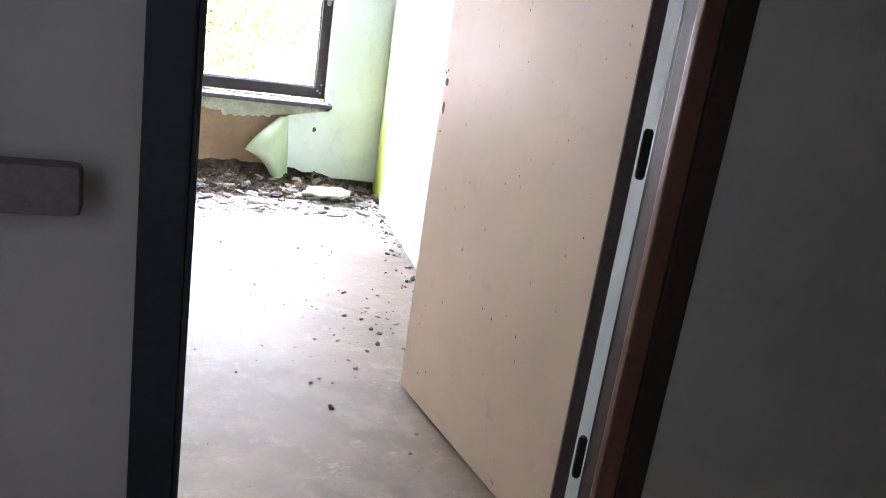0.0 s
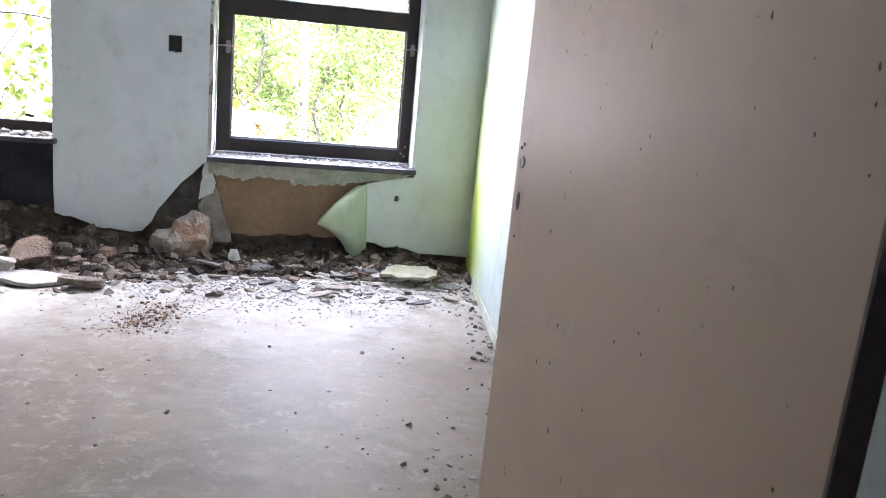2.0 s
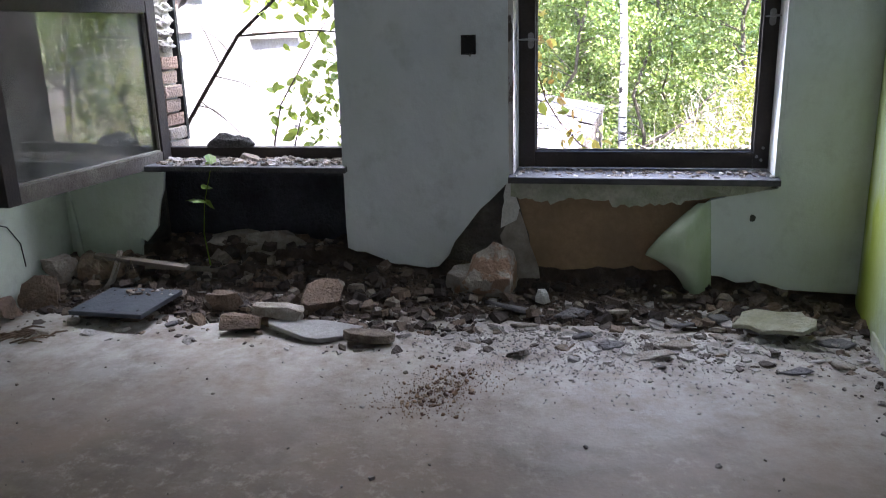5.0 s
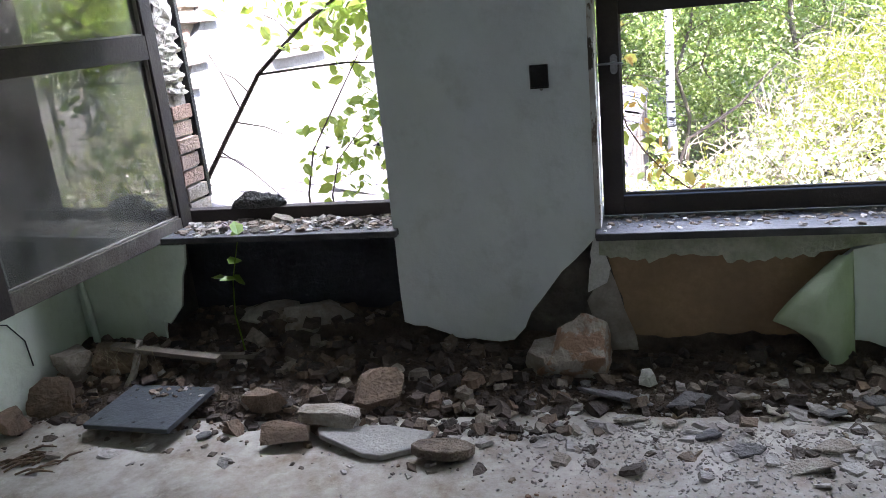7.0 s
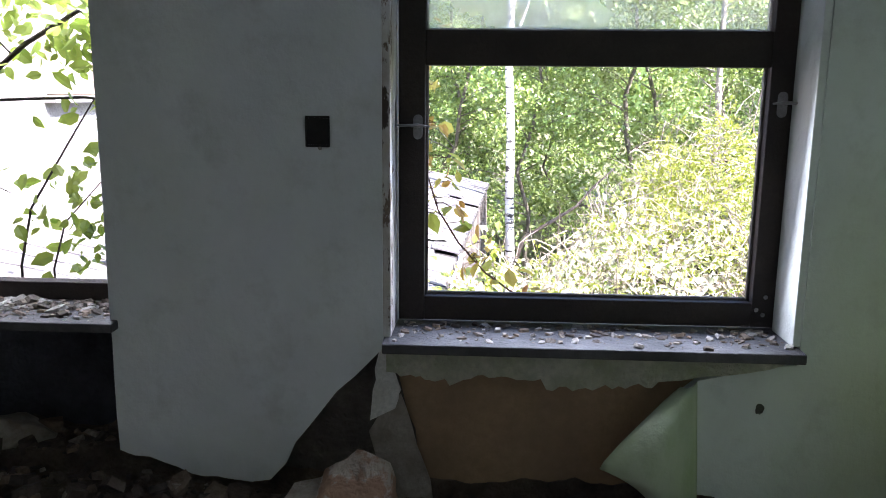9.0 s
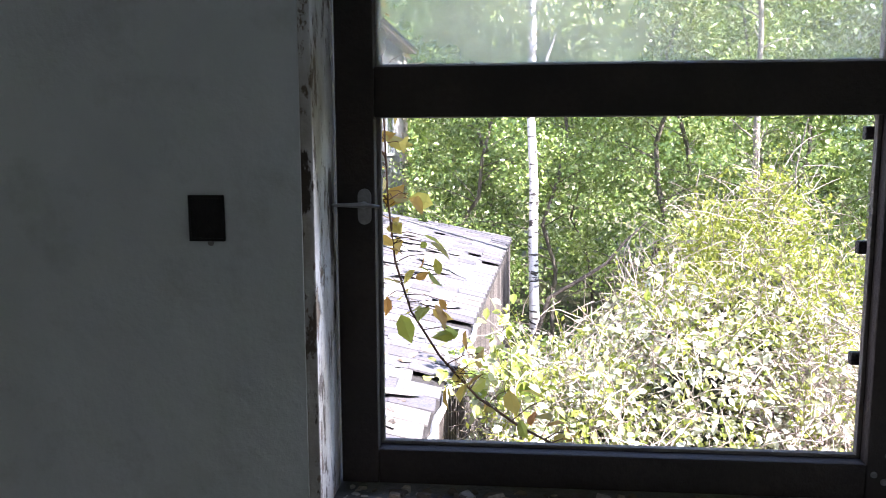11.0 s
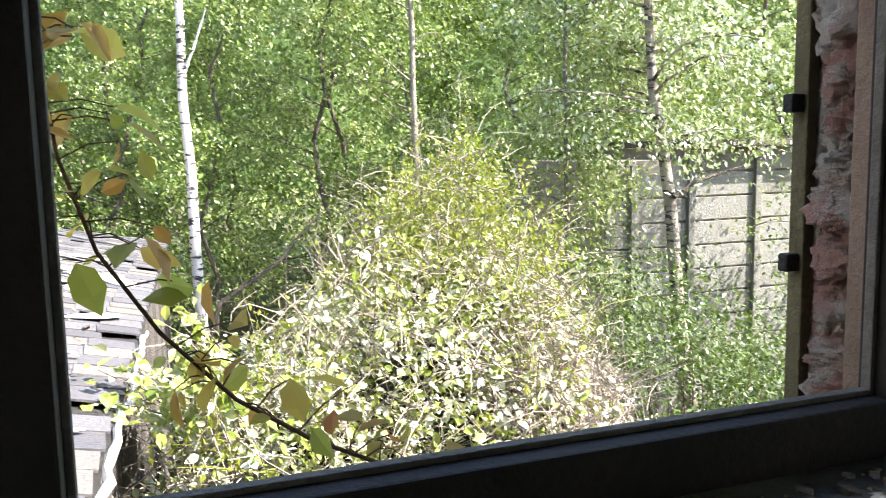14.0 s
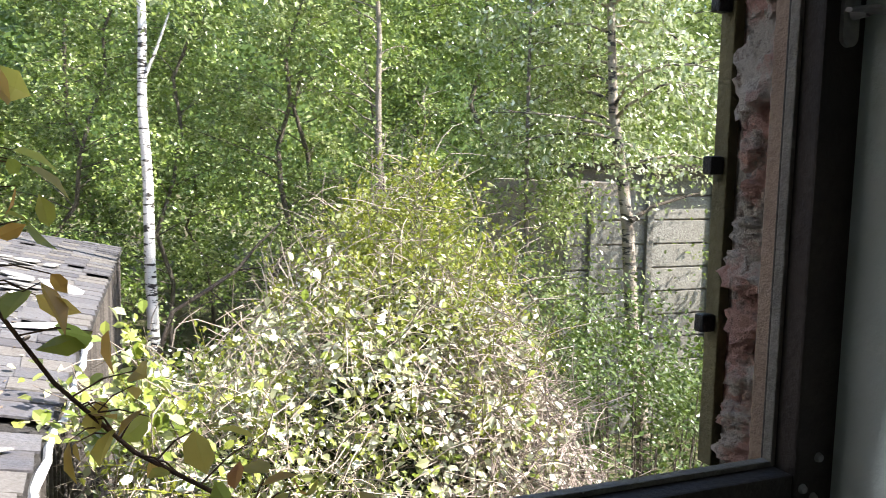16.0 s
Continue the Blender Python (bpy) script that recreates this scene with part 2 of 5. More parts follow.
def leaf_cloud(name, centres, size, mat, parent, rs, up=0.6, droop=0.0, fine=False, label="", spread=0.45):
    """Many single leaves, each with its own turn and size, as one mesh."""
    tv, tf = LEAF_FINE if fine else LEAF_COARSE
    c = np.asarray(centres, float)
    n = len(c)
    nor = rs.normal(size=(n, 3)) * (1 - up) + np.array([0.25, -0.35, 1.0]) * up
    nor /= np.linalg.norm(nor, axis=1)[:, None]
    d = rs.normal(size=(n, 3)) + np.array([0, 0, -droop])
    d -= nor * (d * nor).sum(1)[:, None]
    d /= np.linalg.norm(d, axis=1)[:, None]
    w = np.cross(nor, d)
    s = size * (1 - spread + 2 * spread * rs.random(n))
    v = c[:, None, :] + s[:, None, None] * (tv[None, :, 0, None] * d[:, None] + tv[None, :, 1, None] * w[:, None] + tv[None, :, 2, None] * nor[:, None])
    k = len(tv)
    faces = [tuple(i * k + j for j in f) for i in range(n) for f in tf]
    ob = new(name, pieces_mesh(name, v.reshape(-1, 3).tolist(), faces, mat))
    ob.parent = parent
    if label:
        ob["label"] = label
    return ob


def shard_heap(name, spots, size, thick, mat, rs, tilt=0.35, parent=None):
    """Loose flat crumbs and shards lying at the given spots, as one mesh."""
    verts, faces = [], []
    for x, y, z in spots:
        n = int(rs.integers(4, 7))
        s = size[0] + (size[1] - size[0]) * rs.random() ** 3
        h = s * (thick[0] + (thick[1] - thick[0]) * rs.random())
        a0, q = rs.random() * 6.28, Euler((rs.normal() * tilt, rs.normal() * tilt, rs.random() * 6.28)).to_matrix()
        b = len(verts)
        ring = [(a0 + 6.283 * (i + 0.5 * rs.random()) / n, s * (0.55 + 0.5 * rs.random())) for i in range(n)]
        ex = 0.6 + 0.6 * rs.random()
        for zz, k in ((-h / 2, 1.0), (h / 2, 0.86)):
            for a, r in ring:
                p = q @ Vector((r * math.cos(a) * k, r * math.sin(a) * k * ex, zz))
                verts.append((x + p.x, y + p.y, z + h * 0.35 + p.z))
        faces.append(tuple(range(b + n - 1, b - 1, -1)))
        faces.append(tuple(range(b + n, b + 2 * n)))
        for i in range(n):
            j = (i + 1) % n
            faces.append((b + i, b + j, b + n + j, b + n + i))
    return new(name, pieces_mesh(name, verts, faces, mat))


def rock(size, rs, n=5, flat=1.0, bevel=0.0):
    """A broken chunk of masonry: a block cut by random planes, its faces roughened."""
    b = bmesh.new()
    bmesh.ops.create_cube(b, size=1.0)
    for _ in range(n):
        d = Vector(rs.normal(size=3)).normalized()
        r = bmesh.ops.bisect_plane(b, geom=b.verts[:] + b.edges[:] + b.faces[:], plane_co=d * rs.uniform(0.30, 0.52), plane_no=d, clear_outer=True)
        cut = [e for e in r["geom_cut"] if isinstance(e, bmesh.types.BMEdge)]
        if cut:
            bmesh.ops.contextual_create(b, geom=cut)
    bmesh.ops.triangulate(b, faces=b.faces[:])
    bmesh.ops.subdivide_edges(b, edges=b.edges[:], cuts=2, use_grid_fill=True)
    o = Vector(rs.normal(size=3)) * 9
    for v in b.verts:
        k = 1 + 0.10 * noise.noise(v.co * 3.0 + o) + 0.05 * noise.noise(v.co * 9.0 + o)
        v.co = Vector((v.co.x * size[0] * k, v.co.y * size[1] * k, v.co.z * size[2] * k))
    low = min(v.co.z for v in b.verts)
    for v in b.verts:
        v.co.z -= low
    bmesh.ops.recalc_face_normals(b, faces=b.faces)
    return b


# ---- room shell ----
XW, XE, YN, YS, YC, H = -3.76, 0.16, 0.0, -3.97, -4.11, 2.52
W1 = (-1.395, -0.21, 0.57, 1.93)   # x0, x1, z0, z1 of the window openings
W2 = (-3.30, -2.20, 0.62, 1.93)
DX0, DX1, DZ = -1.31, -0.25, 2.09   # doorway in the south wall


def structure(name, bm, mat, label, category, smooth=False):
    return tagged(link(name, bm, mat, None, "", smooth), label, category, "", "structure")


structure("floor", box((XW - 0.2, YC, -0.25), (XE + 0.2, 0.46, 0.0)), M_FLOOR, "worn grey-beige floor covering with dust and pale scuffs", "floor")
structure("hall_floor", box((XW - 0.2, -6.6, -0.25), (XE + 2.0, YC - 0.002, -0.004)), M_FLOOR, "worn dim hallway floor outside the room", "floor")
structure("ceiling", box((XW - 0.2, -6.6, H), (XE + 2.0, 0.46, H + 0.2)), M_CEIL, "plain stained plaster ceiling of the room", "ceiling")
def east(y):
    """The side wall stands slightly askew."""
    return 0.152 + 0.099 * y


b = bmesh.new()
lo_ = [(east(0.40), 0.40), (east(0.40) + 0.25, 0.40), (0.12, YS + 0.004), (east(YS), YS + 0.004)]
v0, v1 = [b.verts.new((x, y, 0)) for x, y in lo_], [b.verts.new((x, y, H)) for x, y in lo_]
b.faces.new(v0[::-1]), b.faces.new(v1)
for i in range(4):
    b.faces.new((v0[i], v0[(i + 1) % 4], v1[(i + 1) % 4], v1[i]))
bmesh.ops.recalc_face_normals(b, faces=b.faces)
structure("wall_east", b, M_EAST, "pale painted wall with yellow-green algae near the corner", "wall")
structure("wall_west", box((XW - 0.2, YC + 0.004, 0), (XW, 0.40, H)), M_WEST, "pale green painted side wall with grime", "wall")

# window wall: masonry core round the two openings and the niche under the second
core = bmesh.new()
Y0, Y1 = 0.03, 0.46
for lo, hi in (((XW, Y0, 0), (W2[0], Y1, H)), ((W2[1], Y0, 0), (W1[0], Y1, H)), ((W1[1], Y0, 0), (XE, 0.236, H)), ((-0.165, 0.236, 0), (XE + 0.1, Y1, H)),
               ((W2[0], Y0, W2[3]), (W2[1], Y1, H)), ((W1[0], Y0, W1[3]), (-0.165, Y1, H)),
               ((W1[0], 0.06, 0), (-0.165, Y1, W1[2])), ((W2[0], 0.24, 0), (W2[1], Y1, W2[2]))):
    box(lo, hi, 0, core)
structure("wall_north", core, M_CORE, "damp broken masonry of the window wall", "wall")

# south wall with the doorway
ws = bmesh.new()
for lo, hi in (((XW, YC, 0), (DX0, YS, H)), ((DX1, YC, 0), (XE + 2.0, YS, H)), ((DX0, YC, DZ), (DX1, YS, H))):
    box(lo, hi, 0, ws)
structure("wall_south", ws, M_HALL, "grey dim painted wall with the doorway to the hall", "wall")
# thin pale lining, out of view, added to bounce light into the room
lin = bmesh.new()
for lo, hi in (((XW, YS + 0.0005, 0), (DX0, YS + 0.004, H)), ((DX0, YS + 0.0005, DZ), (DX1, YS + 0.004, H))):
    box(lo, hi, 0, lin)
structure("wall_south_bounce", lin, M_WEST, "unseen pale lining added to bounce light off the doorway wall", "wall")
b = box((-0.011, 0.0, 0.002), (-0.001, 2.55, 0.058), 0.002, None, pose(east(-2.95), -2.95, 0, 0, 0, -math.degrees(math.atan(0.099))))
structure("baseboard", b, M_SKIRT, "low pale skirting along the side wall, stained", "baseboard")
# the opening in this wall is added, unseen, for the hall fill lamp
wh = bmesh.new()
for lo, hi in (((XW, -6.6, 0), (-2.6, -6.4, H)), ((-1.7, -6.6, 0), (XE + 2.0, -6.4, H)), ((-2.6, -6.6, 2.08), (-1.7, -6.4, H))):
    box(lo, hi, 0, wh)
structure("wall_hall", wh, M_HALL, "plain grey far wall of the hallway", "wall")

# unseen wall added behind the opening to block the sun
structure("hall_sun_block", box((-2.8, -6.72, 0), (-1.5, -6.602, H)), M_HALL, "unseen grey wall added to keep sun out of the hall opening", "wall")
structure("wall_hall_east", box((XE + 1.8, -6.4, 0), (XE + 2.0, YC, H)), M_HALL, "plain grey end wall of the hallway", "wall")
structure("wall_hall_west", box((XW, -6.4, 0), (XW + 0.2, YC, H)), M_HALL, "plain grey end wall of the hallway", "wall")
# ---- window wall lining ----
rng = random.Random(4)
# lining between the windows, torn off diagonally at its lower end
pts = [(-2.2, H)] + ragged((-2.2, 0.9), (-2.2, 0.22), 6, 0.004, rng) + ragged((-2.2, 0.22), (-1.98, 0.15), 5, 0.012, rng) + ragged((-1.98, 0.15), (-1.76, 0.135), 6, 0.008, rng) \
    + ragged((-1.74, 0.14), (-1.44, 0.54), 7, 0.012, rng) + [(-1.40, 0.56), (-1.395, 0.60), (-1.395, H)]
structure("wall_lining", outline_panel(pts, 0.0, 0.028), M_PILLAR, "pale blue-grey painted lining torn off along its foot", "wall")
pts = [(-0.21, H), (-0.21, 0.56), (-0.215, 0.545)] + ragged((-0.3, 0.535), (-0.55, 0.48), 4, 0.004, rng) + [(-0.57, 0.42), (-0.56, 0.2)] + ragged((-0.55, 0.14), (-0.17, 0.10), 6, 0.012, rng) + [(-0.15, 0.085), (XE, 0.075), (XE, H)]
structure("wall_lining", outline_panel(pts, 0.0, 0.028), M_NORTH, "pale painted lining with green algae stains", "wall")
pts = [(XW, H), (XW, 0.1)] + ragged((XW, 0.09), (-3.36, 0.07), 5, 0.015, rng) + ragged((-3.34, 0.1), (-3.30, 0.6), 6, 0.015, rng) + [(-3.30, H)]
structure("wall_lining", outline_panel(pts, 0.0, 0.028), M_WEST, "pale grey-green lining beside the window niche", "wall")
for x0, x1 in ((W1[0], W1[1]), (W2[0], W2[1])):
    structure("wall_lining", box((x0, 0.0, 1.93), (x1, 0.028, H)), M_PILLAR, "pale painted lining over the window", "wall")
# ---- windows ----
def glass_mat(name, lo_dust, hi_dust, ior):
    k = Mat(name, 0.03)
    t = k.t
    tr = t.nodes.new("ShaderNodeBsdfTransparent")
    gl = t.nodes.new("ShaderNodeBsdfGlossy")
    gl.inputs["Roughness"].default_value = 0.02
    fr = t.nodes.new("ShaderNodeFresnel")
    fr.inputs["IOR"].default_value = ior
    mx = t.nodes.new("ShaderNodeMixShader")
    t.links.new(fr.outputs[0], mx.inputs[0])
    t.links.new(tr.outputs[0], mx.inputs[1])
    t.links.new(gl.outputs[0], mx.inputs[2])
    df = t.nodes.new("ShaderNodeBsdfTranslucent")
    df.inputs[0].default_value = (0.98, 0.97, 0.88, 1)
    d2 = t.nodes.new("ShaderNodeBsdfDiffuse")
    d2.inputs[0].default_value = (0.8, 0.82, 0.78, 1)
    dm = t.nodes.new("ShaderNodeMixShader")
    dm.inputs[0].default_value = 0.15
    t.links.new(df.outputs[0], dm.inputs[1])
    t.links.new(d2.outputs[0], dm.inputs[2])
    m2 = t.nodes.new("ShaderNodeMixShader")
    rg = t.nodes.new("ShaderNodeMapRange")
    rg.inputs["To Min"].default_value, rg.inputs["To Max"].default_value = lo_dust, hi_dust
    t.links.new(k.noise(3, 6), rg.inputs[0])
    t.links.new(rg.outputs[0], m2.inputs[0])
    t.links.new(mx.outputs[0], m2.inputs[1])
    t.links.new(dm.outputs[0], m2.inputs[2])
    t.links.new(m2.outputs[0], t.nodes["Material Output"].inputs[0])
    return k.m


M_GLASS = glass_mat("dusty_glass", 0.015, 0.10, 2.5)
M_HAZY = glass_mat("hazy_glass", 0.14, 0.34, 1.5)


def handle_plate(parent, x, z, turn):
    """A small metal window handle on an oval plate, lying across the stile."""
    ring = [math.pi * i / 8 for i in range(9)]
    pts = [(x + 0.0135 * math.cos(a), z + 0.019 + 0.0135 * math.sin(a)) for a in ring] + [(x - 0.0135 * math.cos(a), z - 0.027 - 0.0135 * math.sin(a)) for a in ring]
    b = outline_panel(pts, -0.006, 0.0)
    bmesh.ops.recalc_face_normals(b, faces=b.faces)
    plate = part("handle_plate", b, M_METAL, parent, "dull metal handle plate")
    b = bmesh.new()
    tube(b, [(x, -0.008, z), (x, -0.03, z)], [0.008, 0.007], 8)
    lever = bmesh.new()
    tube(lever, [(x - 0.060 * turn, -0.032, z + 0.002), (x - 0.035 * turn, -0.034, z + 0.002), (x, -0.036, z + 0.003), (x + 0.02 * turn, -0.034, z), (x + 0.036 * turn, -0.032, z - 0.004)], [0.006, 0.008, 0.011, 0.008, 0.006], 10)
    for v in lever.verts:
        v.co.z = z + (v.co.z - z) * 0.5
    spare = bpy.data.meshes.new("lever")
    lever.to_mesh(spare)
    lever.free()
    b.from_mesh(spare)
    part("lever", b, M_METAL, plate)


def sash(at, rz, label, glass_low, width, sw, z0=0.605, z1=1.92):
    """A brown wooden casement with a transom light; local x runs along its width, y is its depth."""
    t = thing("window_sash", at, label, "window", rz=rz)
    D, S = 0.062, sw
    for a, b in (((0, 0, z0), (S, D, z1)), ((width - S, 0, z0), (width, D, z1))):
        part("stile", box(a, b, 0.004), M_FRAME, t)
    for a, b in (((S, 0.002, z0), (width - S, D - 0.002, 0.68)), ((S, 0.002, 1.375), (width - S, D - 0.002, 1.475)), ((S, 0.002, z1 - 0.06), (width - S, D - 0.002, z1))):
        part("rail", box(a, b, 0.004), M_OLDWOOD if glass_low and a[2] == z0 else M_FRAME, t)
    for lo, hi in ((0.68, 1.375), (1.475, z1 - 0.06)):
        for a, b in (((S, 0.034, lo), (S + 0.008, 0.05, hi)), ((width - S - 0.008, 0.034, lo), (width - S, 0.05, hi)), ((S + 0.008, 0.034, lo), (width - S - 0.008, 0.05, lo + 0.008))):
            part("glazing_bead", box(a, b, 0.002), M_BEAD, t, "pale weathered glazing bead")
    for lo, hi in [(1.475, z1 - 0.06)] + ([(0.68, 1.375)] if glass_low else []):
        p = part("pane", box((S + 0.001, 0.028, lo + 0.001), (width - S - 0.001, 0.032, hi - 0.001)), M_GLASS if glass_low else M_HAZY, t, "dusty glass pane")
        p.visible_shadow = False
    return t


M_OLDWOOD = two_tone("bleached_rail_wood", (0.17, 0.15, 0.125), (0.075, 0.062, 0.052), 7, 90, 0.8)
M_BEAD = two_tone("weathered_bead", (0.30, 0.28, 0.25), (0.18, 0.16, 0.14), 12, 90)
s1 = sash((-1.368, 0.172, 0), 0, "dark brown wooden window with dusty transom and empty lower light", False, 1.150, 0.079)
handle_plate(s1, 0.058, 1.20, 1)
handle_plate(s1, 1.108, 1.275, -1)
for x, z in ((1.105, 0.645), (1.085, 0.66), (1.11, 0.70)):
    b = bmesh.new()
    bmesh.ops.create_cone(b, cap_ends=True, segments=10, radius1=0.007, radius2=0.005, depth=0.005, matrix=pose(x, -0.003, z, 90))
    part("corner_stud", b, M_METAL, s1, "small dull metal stud")
s2 = sash((-3.285, 0.20, 0), -94.5, "brown wooden window sash swung open, dusty glass", True, 1.12, 0.072)

# fixed parts of the second window
w2 = thing("window_2", (0, 0, 0), "dark bottom rail and post of the second window", "window frame", kind="structure")
part("rail", box((-3.292, 0.205, 0.632), (-2.205, 0.262, 0.690), 0.004), M_FRAME, w2)
part("post", box((-3.296, 0.447, 0.70), (-3.262, 0.475, 1.93), 0.003), M_BLACK, w2, "black shutter guide")
part("head", box((-3.292, 0.205, 1.87), (-2.205, 0.262, 1.93), 0.004), M_FRAME, w2)

# sills
structure("window_sill_1", box((-1.392, -0.058, 0.566), (-0.212, 0.205, 0.596), 0.005), M_SILL, "grey stone window sill strewn with flakes", "window sill")
structure("window_sill_2", box((-3.28, -0.045, 0.602), (-2.18, 0.30, 0.630), 0.005), M_SILL, "grey stone window sill strewn with rubble", "window sill")


def reveal_mat():
    k = Mat("peeling_white_paint", 0.55)
    col = k.mix(k.noise(6, 6, 0.6, 0.4, 0.6, stretch=(1, 1, 0.4)), (0.72, 0.73, 0.75), (0.42, 0.39, 0.35))
    crack = k.noise(15, 9, 0.75, 0.545, 0.575, stretch=(1, 1.6, 0.45))
    col = k.mix(crack, col, (0.17, 0.13, 0.10))
    gouge = k.noise(8, 7, 0.7, 0.575, 0.60, stretch=(1, 1.2, 0.35))
    col = k.mix(gouge, col, (0.06, 0.045, 0.035))
    spots = k.noise(55, 4, 0.6, 0.66, 0.70, stretch=(1, 1, 0.5))
    col = k.mix(spots, col, (0.25, 0.20, 0.16))
    inv = k.math("SUBTRACT", 1.0, crack)
    return k.done(col, k.math("ADD", k.math("MULTIPLY", inv, 0.7), k.math("MULTIPLY", k.noise(60, 5), 0.3)), 0.004)


M_REVEAL = reveal_mat()
for nm, x0, x1, lab in (("left", -1.3955, -1.372, "chipped white painted window reveal with cracks"), ("right", -0.232, -0.2095, "white painted window reveal with green bloom")):
    b = box((x0, 0.004, 0.598), (x1, 0.172, 1.93), 0.003)
    structure("window_reveal", b, M_REVEAL if nm == "left" else M_NORTH, lab, "window reveal")
# narrow cover strip, cracked, in front of the reveal
b = bmesh.new()
rr = random.Random(8)
zs = [0.60 + 0.03 * i for i in range(45)]
tube(b, [(-1.386 + rr.uniform(-0.002, 0.003), 0.052 + rr.uniform(-0.006, 0.006), z) for z in zs], [0.013 + rr.uniform(-0.003, 0.003) for _ in zs], 8)
structure("reveal_trim", b, M_REVEAL, "rounded white trim with flaking paint", "trim", True)

# broken jamb outside the first window: batten, crumbling pink insulation, shutter guide with hooks
M_BATTEN = two_tone("grey_weathered_wood", (0.40, 0.29, 0.22), (0.27, 0.19, 0.14), 9, 120, 0.8)
jamb = thing("broken_jamb", (0, 0, 0), "crumbling pink mortar jamb with a weathered wooden batten", "window jamb", kind="structure")
part("batten", box((-0.262, 0.237, 0.60), (-0.212, 0.292, 1.93), 0.003), M_BATTEN, jamb, "grey weathered wooden batten")
M_GUIDE = two_tone("mossy_wood", (0.17, 0.15, 0.08), (0.10, 0.09, 0.05), 8, 80)
# black strip painting the dark gap between guide and mortar
part("gap_shade", box((-0.1775, 0.446, 0.58), (-0.166, 0.466, 1.93)), M_BLACK, jamb)
guide = part("guide_rail", box((-0.200, 0.440, 0.58), (-0.178, 0.472, 1.93), 0.003), M_GUIDE, jamb, "mossy wooden guide strip")
for z in (0.832, 1.092, 1.35):
    part("hook", box((-0.228, 0.445, z - 0.022), (-0.2005, 0.466, z + 0.008), 0.004), M_BLACK, guide, "black iron hook")


def mortar_mat():
    k = Mat("pink_mortar", 0.95)
    c = k.mix(k.noise(8, 5, 0.6, 0.46, 0.54), (0.60, 0.36, 0.30), (0.66, 0.60, 0.53))
    c = k.mix(k.noise(32, 7, 0.7, 0.52, 0.66), c, (0.20, 0.13, 0.10))
    return k.done(c, k.noise(70, 8, 0.75), 0.01)


M_MORTAR = mortar_mat()
rs = np.random.default_rng(3)
z = 0.60
while z < 1.85:
    h = rs.uniform(0.05, 0.13)
    b = bmesh.new()
    bmesh.ops.create_icosphere(b, subdivisions=4, radius=1)
    for v in b.verts:
        p = v.co.copy()
        k = 1 + 0.45 * noise.noise(p * 2.1 + Vector((0, 0, z * 9))) + 0.24 * noise.noise(p * 6 + Vector((z * 7, 0, 0))) + 0.18 * noise.noise(p * 13) + 0.12 * noise.noise(p * 27)
        v.co = Vector((-0.176 + p.x * 0.042 * k, 0.362 + rs.uniform(-0.0015, 0.0015) + p.y * (0.062 + 0.016 * math.sin(z * 23)) * k, z + h / 2 + p.z * h * 0.62 * k))
    part("mortar_lump", b, M_MORTAR, jamb)
    z += h
part("mortar_bed", box((-0.176, 0.293, 0.58), (-0.1665, 0.45, 1.93)), M_MORTAR, jamb)

# brick jamb of the second window
M_BRICK = varied("old_brick", [(0.42, 0.28, 0.21), (0.46, 0.33, 0.26), (0.38, 0.29, 0.24), (0.50, 0.42, 0.35)], per="object", fine=70, depth=0.006)
bj = thing("brick_jamb", (0, 0, 0), "exposed broken brick jamb of the second window", "window jamb", kind="structure")
bme = []
for i in range(3):
    b = box((-0.5, -0.5, -0.5), (0.5, 0.5, 0.5), 0.06)
    q = random.Random(20 + i)
    for v in b.verts:
        v.co += Vector((q.uniform(-0.035, 0.035), q.uniform(-0.035, 0.035), q.uniform(-0.05, 0.05)))
    me = bpy.data.meshes.new("brick")
    b.to_mesh(me)
    b.free()
    me.materials.append(M_BRICK)
    bme.append(me)
part("mortar_bed", box((-3.312, 0.272, 0.60), (-3.294, 0.442, 1.93)), M_PLASTER, bj)
q = random.Random(2)
for i in range(7):
    o = new("brick", bme[i % 3])
    o.parent = bj
    o.matrix_basis = pose(-3.292 + q.uniform(-0.008, 0.006), 0.355 + q.uniform(-0.01, 0.01), 0.672 + i * 0.075, 0, q.uniform(-2, 2), q.uniform(-4, 4)) @ Matrix.Diagonal((0.05, 0.165, 0.063, 1))

z = 1.19
while z < 1.88:
    h = q.uniform(0.05, 0.11)
    b = bmesh.new()
    bmesh.ops.create_icosphere(b, subdivisions=3, radius=1)
    for v in b.verts:
        p = v.co.copy()
        k = 1 + 0.40 * noise.noise(p * 2.1 + Vector((3, 0, z * 9))) + 0.28 * noise.noise(p * 6 + Vector((z * 7, 0, 0))) + 0.16 * noise.noise(p * 14)
        v.co = Vector((-3.300 + p.x * 0.045 * k, 0.355 + p.y * 0.085 * k, z + h / 2 + p.z * h * 0.66 * k))
    part("mortar_lump", b, M_PLASTER, bj)
    z += h

# ---- door ----
DOOR = (-0.362, -3.962, 0.0)
door = thing("door", DOOR, "beige painted flush door standing open, scuffed and stained", "door", rz=97.0)


